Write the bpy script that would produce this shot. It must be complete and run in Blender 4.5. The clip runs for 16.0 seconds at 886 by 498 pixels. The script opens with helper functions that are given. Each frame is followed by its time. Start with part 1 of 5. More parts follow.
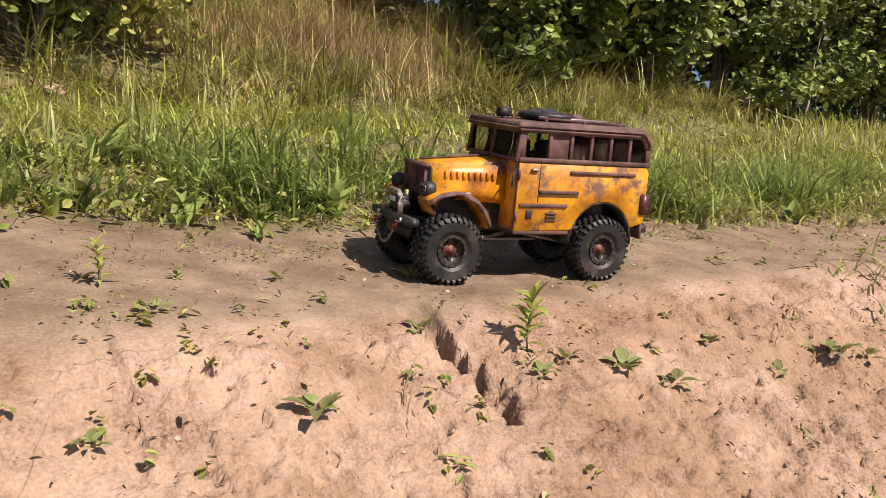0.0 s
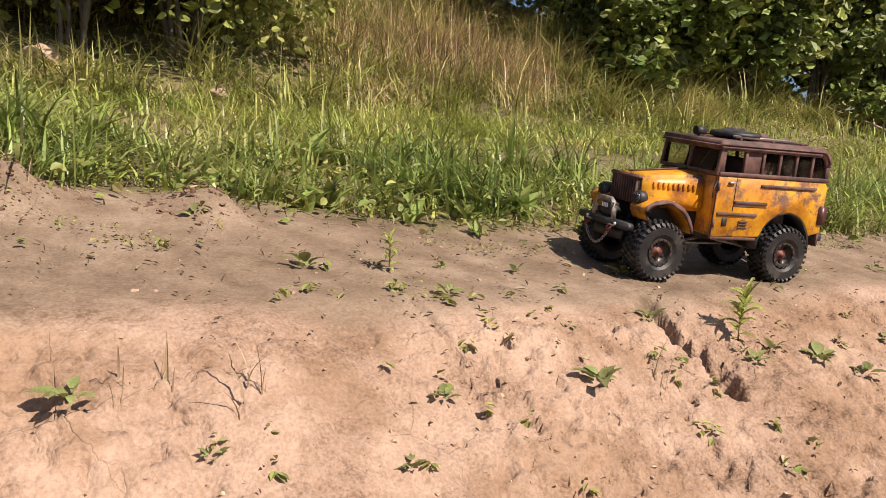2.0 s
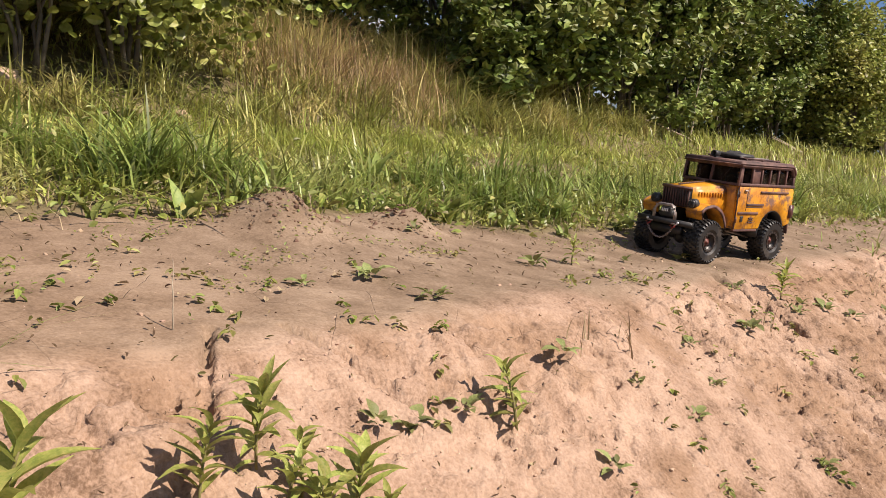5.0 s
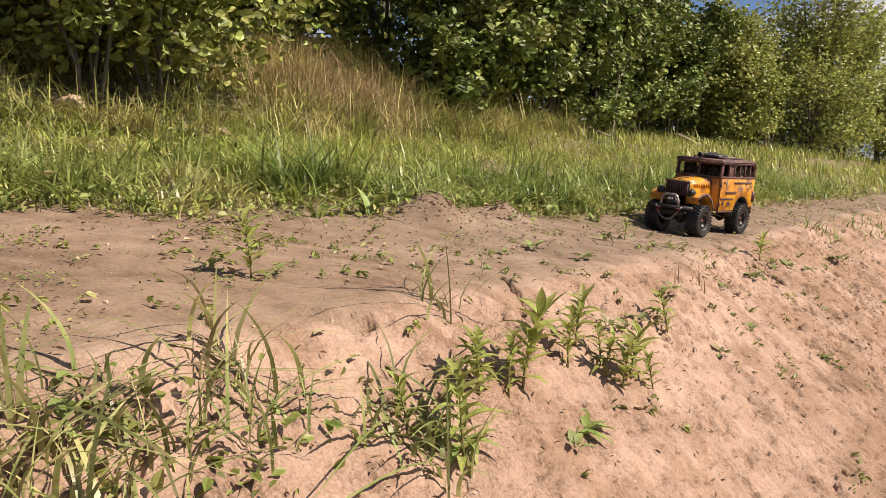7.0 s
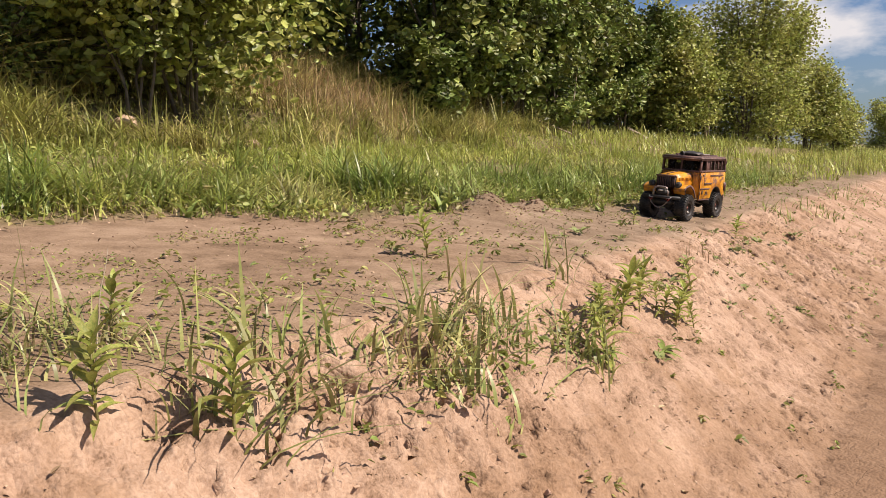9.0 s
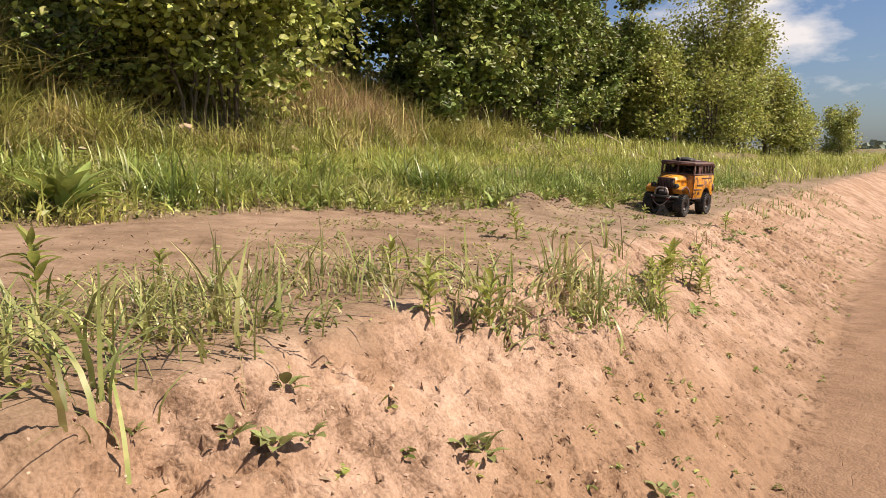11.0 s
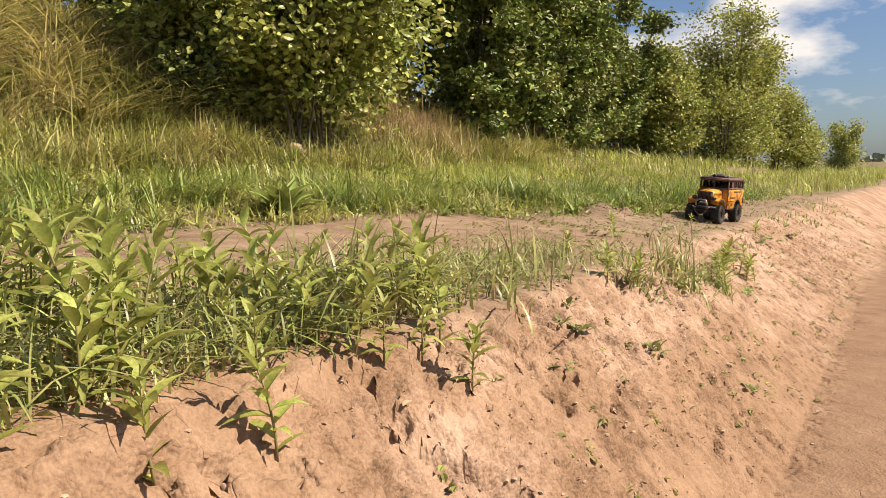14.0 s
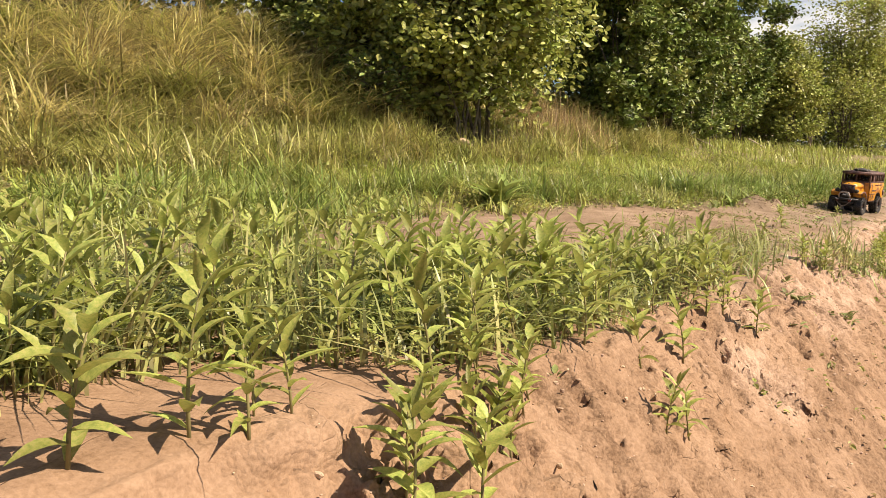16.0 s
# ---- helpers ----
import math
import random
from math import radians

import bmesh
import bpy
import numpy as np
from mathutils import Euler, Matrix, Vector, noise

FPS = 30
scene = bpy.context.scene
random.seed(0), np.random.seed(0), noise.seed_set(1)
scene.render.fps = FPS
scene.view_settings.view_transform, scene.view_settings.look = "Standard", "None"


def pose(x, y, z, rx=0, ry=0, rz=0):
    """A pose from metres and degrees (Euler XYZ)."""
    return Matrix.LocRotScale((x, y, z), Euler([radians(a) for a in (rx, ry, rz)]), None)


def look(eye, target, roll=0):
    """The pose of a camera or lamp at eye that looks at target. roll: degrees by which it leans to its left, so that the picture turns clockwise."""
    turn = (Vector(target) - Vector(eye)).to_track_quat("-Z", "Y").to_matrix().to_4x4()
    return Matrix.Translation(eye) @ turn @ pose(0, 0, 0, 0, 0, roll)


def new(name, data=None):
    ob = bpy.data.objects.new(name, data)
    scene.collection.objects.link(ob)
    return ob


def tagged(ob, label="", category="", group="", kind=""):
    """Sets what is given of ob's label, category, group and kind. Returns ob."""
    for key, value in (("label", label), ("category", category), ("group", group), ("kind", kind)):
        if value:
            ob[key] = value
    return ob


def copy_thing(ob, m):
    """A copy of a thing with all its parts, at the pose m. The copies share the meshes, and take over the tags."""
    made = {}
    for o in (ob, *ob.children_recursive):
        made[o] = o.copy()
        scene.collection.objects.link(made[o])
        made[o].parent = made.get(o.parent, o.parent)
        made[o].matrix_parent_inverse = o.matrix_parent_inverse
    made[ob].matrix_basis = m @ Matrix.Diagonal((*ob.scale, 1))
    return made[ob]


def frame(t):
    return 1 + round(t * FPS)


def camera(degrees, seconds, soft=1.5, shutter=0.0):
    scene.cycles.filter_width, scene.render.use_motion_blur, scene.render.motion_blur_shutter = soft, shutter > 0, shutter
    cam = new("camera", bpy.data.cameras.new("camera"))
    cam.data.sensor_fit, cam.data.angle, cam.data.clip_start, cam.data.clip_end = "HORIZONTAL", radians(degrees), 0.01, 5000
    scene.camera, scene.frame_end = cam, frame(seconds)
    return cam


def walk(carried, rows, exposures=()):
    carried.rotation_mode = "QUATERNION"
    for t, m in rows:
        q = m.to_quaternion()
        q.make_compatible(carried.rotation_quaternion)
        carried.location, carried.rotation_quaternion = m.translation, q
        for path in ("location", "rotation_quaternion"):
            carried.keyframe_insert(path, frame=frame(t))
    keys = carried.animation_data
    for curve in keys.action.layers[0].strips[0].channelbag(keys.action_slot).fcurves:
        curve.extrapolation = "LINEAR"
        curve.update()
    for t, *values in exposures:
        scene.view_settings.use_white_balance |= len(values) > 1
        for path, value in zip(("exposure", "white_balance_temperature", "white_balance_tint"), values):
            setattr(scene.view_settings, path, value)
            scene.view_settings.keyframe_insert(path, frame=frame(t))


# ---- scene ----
cam = camera(53.9, 16.0, soft=0.5)
PATH = [
    (0, (0.236, -1.146, 0.2), (1.463, 0.42, -0.004), 1.5),
    (0.5, (0.162, -1.144, 0.21), (1.324, 0.47, 0.0), 1.9),
    (1, (0.08, -1.142, 0.204), (1.177, 0.518, 0.004), 2.1),
    (1.5, (-0.021, -1.144, 0.198), (1.052, 0.533, 0.006), 2.1),
    (2, (-0.194, -1.151, 0.21), (0.93, 0.49, 0.0), 2.9),
    (2.5, (-0.377, -1.148, 0.209), (0.804, 0.453, -0.002), 3.0),
    (3, (-0.523, -1.104, 0.209), (0.696, 0.467, -0.003), 2.2),
    (3.5, (-0.73, -1.033, 0.217), (0.564, 0.477, 0.002), 2.2),
    (3.7, (-0.8, -1.0, 0.217), (0.528, 0.48, 0.005), 2.5),
    (5.8, (-1.707, -0.902, 0.262), (-0.091, 0.263, 0.082), -0.4),
    (6, (-1.824, -0.948, 0.268), (-0.201, 0.207, 0.092), -1.0),
    (6.5, (-2.066, -0.942, 0.258), (-0.416, 0.175, 0.085), -0.9),
    (7, (-2.33, -0.843, 0.252), (-0.643, 0.214, 0.064), -0.1),
    (7.5, (-2.604, -0.82, 0.268), (-0.897, 0.204, 0.07), -0.5),
    (8, (-2.721, -0.808, 0.291), (-1.004, 0.194, 0.077), -1.0),
    (8.2, (-2.801, -0.833, 0.294), (-1.08, 0.165, 0.086), -1.4),
    (10.3, (-3.679, -0.753, 0.304), (-1.875, 0.087, 0.104), -1.6),
    (10.5, (-3.753, -0.753, 0.315), (-1.95, 0.089, 0.113), -1.7),
    (11, (-3.969, -0.752, 0.316), (-2.171, 0.1, 0.121), -1.7),
    (11.5, (-4.144, -0.746, 0.312), (-2.349, 0.118, 0.127), -1.8),
    (12, (-4.289, -0.755, 0.319), (-2.501, 0.121, 0.136), -2.0),
    (12.5, (-4.536, -0.732, 0.331), (-2.739, 0.127, 0.146), -1.6),
    (13, (-4.727, -0.712, 0.342), (-2.922, 0.13, 0.156), -1.4),
    (13.5, (-4.928, -0.74, 0.351), (-3.126, 0.109, 0.174), -1.7),
    (14, (-5.116, -0.716, 0.36), (-3.317, 0.141, 0.189), -1.4),
    (14.5, (-5.355, -0.663, 0.382), (-3.57, 0.223, 0.211), -1.3),
    (15, (-5.63, -0.593, 0.406), (-3.872, 0.344, 0.23), -1.2),
    (15.5, (-5.798, -0.566, 0.428), (-4.076, 0.433, 0.235), -1.0),
    (16, (-6.036, -0.59, 0.448), (-4.341, 0.452, 0.244), -1.2),
]
walk(cam, [(t, look(eye, target, roll)) for t, eye, target, roll in PATH],
     exposures=[(0.0, 0.55, 6750, 17), (6.0, 0.59, 6800, 17), (8.0, 0.58, 6850, 17), (11.0, 0.72, 7100, 17), (13.5, 0.80, 7250, 15), (16.0, 0.92, 7450, 13)])

# ---- light ----
SUN_AZ, SUN_EL = radians(-78), radians(46)      # azimuth from +x towards +y
sun_way = Vector((math.cos(SUN_EL) * math.cos(SUN_AZ), math.cos(SUN_EL) * math.sin(SUN_AZ), math.sin(SUN_EL)))
world = bpy.data.worlds.new("sky")
scene.world = world
world.use_nodes = True
wn, wl = world.node_tree.nodes, world.node_tree.links
wn.clear()
w_out = wn.new("ShaderNodeOutputWorld")
w_bg = wn.new("ShaderNodeBackground")
w_sky = wn.new("ShaderNodeTexSky")
w_sky.sky_type = "NISHITA"
w_sky.sun_disc = False
w_sky.sun_elevation = SUN_EL
w_sky.sun_rotation = math.pi / 2 - SUN_AZ
w_coord = wn.new("ShaderNodeTexCoord")
w_map = wn.new("ShaderNodeMapping")
w_map.inputs["Scale"].default_value = (2.2, 2.2, 5.5)
w_noise = wn.new("ShaderNodeTexNoise")
w_noise.inputs["Scale"].default_value = 2.3
w_noise.inputs["Detail"].default_value = 7
w_noise.inputs["Roughness"].default_value = 0.56
w_ramp = wn.new("ShaderNodeValToRGB")
w_ramp.color_ramp.elements[0].position = 0.50
w_ramp.color_ramp.elements[1].position = 0.64
w_mix = wn.new("ShaderNodeMix")
w_mix.data_type = "RGBA"
w_mix.inputs["B"].default_value = (10.4, 10.6, 10.9, 1)
wl.new(w_coord.outputs["Generated"], w_map.inputs["Vector"])
wl.new(w_map.outputs["Vector"], w_noise.inputs["Vector"])
wl.new(w_noise.outputs["Fac"], w_ramp.inputs["Fac"])
wl.new(w_ramp.outputs["Color"], w_mix.inputs["Factor"])
w_blue = wn.new("ShaderNodeMix")
w_blue.data_type, w_blue.blend_type = "RGBA", "MULTIPLY"
w_blue.inputs["Factor"].default_value = 1.0
w_blue.inputs["B"].default_value = (0.72, 0.92, 1.25, 1)
wl.new(w_sky.outputs["Color"], w_blue.inputs["A"])
wl.new(w_blue.outputs["Result"], w_mix.inputs["A"])
wl.new(w_mix.outputs["Result"], w_bg.inputs["Color"])
w_bg.inputs["Strength"].default_value = 0.050
wl.new(w_bg.outputs["Background"], w_out.inputs["Surface"])
sun = new("sun", bpy.data.lights.new("sun", "SUN"))
sun.data.energy = 5.0
sun.data.angle = radians(0.55)
sun.data.color = (1.0, 0.93, 0.82)
sun.matrix_world = look(sun_way * 30, (0, 0, 0))


# ---- small helpers ----
def finish(bm, name, material, smooth=True):
    me = bpy.data.meshes.new(name)
    bm.to_mesh(me)
    bm.free()
    if smooth:
        me.polygons.foreach_set("use_smooth", [True] * len(me.polygons))
    me.materials.append(material)
    return me


def part(name, bm, material, parent, label="", smooth=True):
    ob = new(name, bm if isinstance(bm, bpy.types.Mesh) else finish(bm, name, material, smooth))
    ob.parent = parent
    if label:
        tagged(ob, label)
    return ob


def array_mesh(name, verts, faces, material, smooth=True):
    """A mesh from arrays: verts (n, 3), faces (m, 3 or 4)."""
    me = bpy.data.meshes.new(name)
    verts, faces = np.asarray(verts, np.float32), np.asarray(faces, np.int32)
    k = faces.shape[1]
    me.vertices.add(len(verts))
    me.vertices.foreach_set("co", verts.ravel())
    me.loops.add(faces.size)
    me.loops.foreach_set("vertex_index", faces.ravel())
    me.polygons.add(len(faces))
    me.polygons.foreach_set("loop_start", np.arange(0, faces.size, k, dtype=np.int32))
    me.polygons.foreach_set("use_smooth", np.full(len(faces), smooth))
    me.update(calc_edges=True)
    me.materials.append(material)
    return me


rng = np.random.default_rng(7)
PERM = np.random.default_rng(3).random((256, 256))


def vnoise(x, y):
    """Smooth value noise from 0 to 1 on a plane."""
    xi, yi = np.floor(x).astype(int), np.floor(y).astype(int)
    fx, fy = x - xi, y - yi
    fx, fy = fx * fx * (3 - 2 * fx), fy * fy * (3 - 2 * fy)
    a, b = PERM[xi % 256, yi % 256], PERM[(xi + 1) % 256, yi % 256]
    c, d = PERM[xi % 256, (yi + 1) % 256], PERM[(xi + 1) % 256, (yi + 1) % 256]
    return (a * (1 - fx) + b * fx) * (1 - fy) + (c * (1 - fx) + d * fx) * fy


def fbm(x, y, octaves=4, gain=0.5):
    out, amp, tot = 0, 1.0, 0
    for o in range(octaves):
        out = out + amp * vnoise(x * 2**o + 17.3 * o, y * 2**o + 9.1 * o)
        tot += amp
        amp *= gain
    return out / tot - 0.5


def smooth01(a, b, v):
    t = np.clip((v - a) / (b - a), 0, 1)
    return t * t * (3 - 2 * t)


# ---- materials ----
def material(name, colors, scale=8.0, rough=0.8, bump=0.3, metal=0.0, detail=6, fine=60.0, spec=0.5, random_hue=0.0, random_object=0.0, translucent=0.0, distance=0.004):
    """A surface with colours mixed by coarse and fine noise, and relief."""
    m = bpy.data.materials.new(name)
    m.use_nodes = True
    n, l = m.node_tree.nodes, m.node_tree.links
    b = n["Principled BSDF"]
    tc = n.new("ShaderNodeTexCoord")
    n1 = n.new("ShaderNodeTexNoise")
    n1.inputs["Scale"].default_value = scale
    n1.inputs["Detail"].default_value = detail
    n1.inputs["Roughness"].default_value = 0.6
    n2 = n.new("ShaderNodeTexNoise")
    n2.inputs["Scale"].default_value = fine
    n2.inputs["Detail"].default_value = 3
    l.new(tc.outputs["Object"], n1.inputs["Vector"])
    l.new(tc.outputs["Object"], n2.inputs["Vector"])
    ramp = n.new("ShaderNodeValToRGB")
    els = ramp.color_ramp.elements
    while len(els) < len(colors):
        els.new(0.5)
    for i, c in enumerate(colors):
        els[i].position = 0.32 + 0.36 * i / max(1, len(colors) - 1)
        els[i].color = (*c, 1)
    mixf = n.new("ShaderNodeMath")
    mixf.operation = "MULTIPLY_ADD"
    l.new(n2.outputs["Fac"], mixf.inputs[0])
    mixf.inputs[1].default_value = 0.35
    sub = n.new("ShaderNodeMath")
    sub.operation = "SUBTRACT"
    l.new(n1.outputs["Fac"], sub.inputs[0])
    sub.inputs[1].default_value = 0.175
    l.new(sub.outputs[0], mixf.inputs[2])
    l.new(mixf.outputs[0], ramp.inputs["Fac"])
    out_color = ramp.outputs["Color"]
    if random_hue or random_object:
        oi = n.new("ShaderNodeNewGeometry" if random_hue else "ShaderNodeObjectInfo")
        rand = oi.outputs["Random Per Island" if random_hue else "Random"]
        random_hue = random_hue or random_object
        mr = n.new("ShaderNodeMapRange")
        l.new(rand, mr.inputs["Value"])
        mr.inputs["To Min"].default_value = 1 - random_hue
        mr.inputs["To Max"].default_value = 1 + random_hue
        hs = n.new("ShaderNodeHueSaturation")
        l.new(mr.outputs["Result"], hs.inputs["Value"])
        hm = n.new("ShaderNodeMapRange")
        l.new(rand, hm.inputs["Value"])
        hm.inputs["To Min"].default_value = 0.485
        hm.inputs["To Max"].default_value = 0.515
        l.new(hm.outputs["Result"], hs.inputs["Hue"])
        l.new(out_color, hs.inputs["Color"])
        out_color = hs.outputs["Color"]
    l.new(out_color, b.inputs["Base Color"])
    b.inputs["Roughness"].default_value = rough
    b.inputs["Metallic"].default_value = metal
    b.inputs["Specular IOR Level"].default_value = spec
    if bump:
        bp = n.new("ShaderNodeBump")
        bp.inputs["Strength"].default_value = bump
        bp.inputs["Distance"].default_value = distance
        l.new(mixf.outputs[0], bp.inputs["Height"])
        l.new(bp.outputs["Normal"], b.inputs["Normal"])
    if translucent:
        tr = n.new("ShaderNodeBsdfTranslucent")
        l.new(out_color, tr.inputs["Color"])
        ms = n.new("ShaderNodeMixShader")
        ms.inputs["Fac"].default_value = translucent
        l.new(b.outputs["BSDF"], ms.inputs[1])
        l.new(tr.outputs["BSDF"], ms.inputs[2])
        l.new(ms.outputs["Shader"], n["Material Output"].inputs["Surface"])
    return m


M_LEAF = material("leaf_dark", [(0.075, 0.115, 0.026), (0.15, 0.19, 0.042), (0.29, 0.285, 0.08)], 2.2, 0.48, 0, random_hue=0.65, translucent=0.16, spec=0.35)
M_LEAF_LIGHT = material("leaf_light", [(0.18, 0.22, 0.05), (0.30, 0.325, 0.08), (0.44, 0.41, 0.13)], 2.5, 0.42, 0, random_hue=0.55, translucent=0.32, spec=0.42)
M_GRASS = material("grass_blade", [(0.20, 0.25, 0.05), (0.34, 0.365, 0.08), (0.50, 0.45, 0.165)], 2.2, 0.42, 0, random_hue=0.55, translucent=0.36)
M_LUSH = material("lush_blade", [(0.13, 0.19, 0.042), (0.235, 0.285, 0.068), (0.42, 0.40, 0.15)], 2.2, 0.40, 0, random_hue=0.55, translucent=0.32)
M_TUFT = material("tuft_blade", [(0.17, 0.21, 0.06), (0.28, 0.30, 0.10), (0.43, 0.37, 0.17)], 6, 0.42, 0, random_hue=0.5, translucent=0.28)
M_RANK = material("rank_grass", [(0.18, 0.195, 0.046), (0.31, 0.30, 0.085), (0.50, 0.40, 0.18)], 2.6, 0.48, 0, random_hue=0.6, translucent=0.3)
M_DRY = material("dry_grass", [(0.36, 0.29, 0.12), (0.56, 0.46, 0.21), (0.42, 0.39, 0.13)], 1.6, 0.55, 0, random_hue=0.65, translucent=0.3)
M_SEED = material("seed_heads", [(0.22, 0.19, 0.075), (0.40, 0.26, 0.145), (0.46, 0.36, 0.18)], 2.4, 0.65, 0, random_hue=0.5, translucent=0.28)
M_STRAW = material("straw", [(0.30, 0.22, 0.12), (0.40, 0.31, 0.19)], 5, 0.7, 0, random_hue=0.3, translucent=0.15)
M_SPROUT = material("sprout", [(0.15, 0.20, 0.04), (0.24, 0.26, 0.06), (0.32, 0.26, 0.10)], 9, 0.5, 0, random_hue=0.4, translucent=0.28)
M_WEED = material("weed_leaf", [(0.21, 0.255, 0.06), (0.31, 0.34, 0.085), (0.42, 0.39, 0.125)], 14, 0.45, 0.2, random_object=0.35, translucent=0.36, spec=0.38)
M_DOCK = material("dock_leaf", [(0.18, 0.235, 0.055), (0.27, 0.31, 0.085)], 12, 0.5, 0.2, random_object=0.35, translucent=0.3, spec=0.35)
M_DAMP = material("damp_earth", [(0.13, 0.08, 0.052), (0.21, 0.135, 0.09)], 30, 0.95, 0.4, random_hue=0.25, spec=0.15)
M_ROSETTE = material("rosette_leaf", [(0.15, 0.19, 0.055), (0.22, 0.245, 0.085), (0.29, 0.27, 0.115)], 14, 0.5, 0.2, random_object=0.35, translucent=0.24, spec=0.3)
M_DEBRIS = material("withered_weed", [(0.10, 0.065, 0.04), (0.19, 0.125, 0.075), (0.17, 0.16, 0.06)], 12, 0.8, 0, random_hue=0.4, translucent=0.1, spec=0.2)
M_STEM = material("stem", [(0.16, 0.15, 0.05), (0.22, 0.17, 0.08)], 20, 0.6, 0.1)
M_BARK = material("bark", [(0.07, 0.055, 0.04), (0.15, 0.125, 0.095)], 14, 0.85, 0.6)
M_DEADWOOD = material("dead_wood", [(0.20, 0.15, 0.10), (0.36, 0.30, 0.22)], 14, 0.85, 0.5)
M_CLOD = material("clod", [(0.33, 0.225, 0.155), (0.46, 0.325, 0.235)], 30, 0.95, 0.4, random_hue=0.15, spec=0.15)


def soil_material():
    """Dry earth: trodden path, bare clay on the bank, browner earth, road and turf, by the ground's own layers."""
    m = bpy.data.materials.new("soil")
    m.use_nodes = True
    n, l = m.node_tree.nodes, m.node_tree.links
    b = n["Principled BSDF"]
    tc = n.new("ShaderNodeTexCoord")

    def noise_at(scale, detail=5, rough=0.6):
        t = n.new("ShaderNodeTexNoise")
        t.inputs["Scale"].default_value, t.inputs["Detail"].default_value, t.inputs["Roughness"].default_value = scale, detail, rough
        l.new(tc.outputs["Object"], t.inputs["Vector"])
        return t.outputs["Fac"]

    def ramp(fac, rows):
        r = n.new("ShaderNodeValToRGB")
        e = r.color_ramp.elements
        while len(e) < len(rows):
            e.new(0.5)
        for i, (p, c) in enumerate(rows):
            e[i].position, e[i].color = p, (*c, 1)
        l.new(fac, r.inputs["Fac"])
        return r.outputs["Color"]

    def mix(fac, one, two):
        x = n.new("ShaderNodeMix")
        x.data_type = "RGBA"
        l.new(fac, x.inputs["Factor"])
        l.new(one, x.inputs["A"])
        l.new(two, x.inputs["B"])
        return x.outputs["Result"]

    def calc(op, one, two):
        x = n.new("ShaderNodeMath")
        x.operation = op
        for i, v in enumerate((one, two)):
            if isinstance(v, float):
                x.inputs[i].default_value = v
            else:
                l.new(v, x.inputs[i])
        return x.outputs[0]

    def layer(name):
        t = n.new("ShaderNodeAttribute")
        t.attribute_name = name
        return t.outputs["Fac"]

    coarse, mid, fine, grit = noise_at(1.7), noise_at(9, 4, 0.6), noise_at(70, 3, 0.6), noise_at(190, 3, 0.7)
    blend = calc("ADD", calc("MULTIPLY", coarse, 0.4), calc("MULTIPLY", mid, 0.6))
    blend = calc("ADD", calc("MULTIPLY", blend, 0.60), calc("ADD", calc("MULTIPLY", fine, 0.12), calc("MULTIPLY", grit, 0.28)))
    path = ramp(blend, [(0.40, (0.135, 0.092, 0.059)), (0.5, (0.213, 0.15, 0.101)), (0.60, (0.30, 0.222, 0.156))])
    clay = ramp(blend, [(0.40, (0.15, 0.092, 0.058)), (0.465, (0.285, 0.186, 0.127)), (0.58, (0.42, 0.292, 0.21))])
    road = ramp(blend, [(0.36, (0.175, 0.105, 0.064)), (0.5, (0.228, 0.142, 0.088)), (0.64, (0.275, 0.178, 0.115))])
    turf = ramp(blend, [(0.38, (0.09, 0.075, 0.035)), (0.5, (0.15, 0.125, 0.06)), (0.6, (0.23, 0.18, 0.10))])
    brown = ramp(blend, [(0.40, (0.115, 0.066, 0.038)), (0.48, (0.215, 0.130, 0.078)), (0.60, (0.30, 0.19, 0.12))])
    patch = n.new("ShaderNodeMapRange")
    l.new(noise_at(3.4, 6, 0.6), patch.inputs["Value"])
    patch.inputs["From Min"].default_value, patch.inputs["From Max"].default_value = 0.49, 0.58
    clay = mix(calc("MULTIPLY", patch.outputs["Result"], 0.75), clay, brown)
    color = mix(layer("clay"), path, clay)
    color = mix(layer("damp"), color, brown)
    color = mix(layer("road"), color, road)
    color = mix(layer("turf"), color, turf)
    warp = n.new("ShaderNodeTexNoise")
    warp.inputs["Scale"].default_value = 7
    l.new(tc.outputs["Object"], warp.inputs["Vector"])
    add = n.new("ShaderNodeVectorMath")
    add.operation = "MULTIPLY_ADD"
    l.new(warp.outputs["Color"], add.inputs[0])
    add.inputs[1].default_value = (0.05, 0.05, 0.05)
    l.new(tc.outputs["Object"], add.inputs[2])
    cell = n.new("ShaderNodeTexVoronoi")
    cell.feature = "DISTANCE_TO_EDGE"
    cell.inputs["Scale"].default_value = 5.5
    l.new(add.outputs[0], cell.inputs["Vector"])
    gate = n.new("ShaderNodeMapRange")
    l.new(noise_at(2.6, 3), gate.inputs["Value"])
    gate.inputs["From Min"].default_value, gate.inputs["From Max"].default_value = 0.53, 0.60
    line = n.new("ShaderNodeMapRange")
    l.new(cell.outputs["Distance"], line.inputs["Value"])
    line.inputs["From Min"].default_value, line.inputs["From Max"].default_value = 0.001, 0.007
    line.inputs["To Min"].default_value, line.inputs["To Max"].default_value = 1.0, 0.0
    hair = calc("MULTIPLY", line.outputs["Result"], gate.outputs["Result"])
    l.new(color, b.inputs["Base Color"])
    height = calc("ADD", calc("MULTIPLY", mid, 0.45), calc("MULTIPLY", fine, 0.13))
    height = calc("ADD", height, calc("MULTIPLY", grit, 0.10))
    height = calc("SUBTRACT", height, calc("MULTIPLY", hair, 0.3))
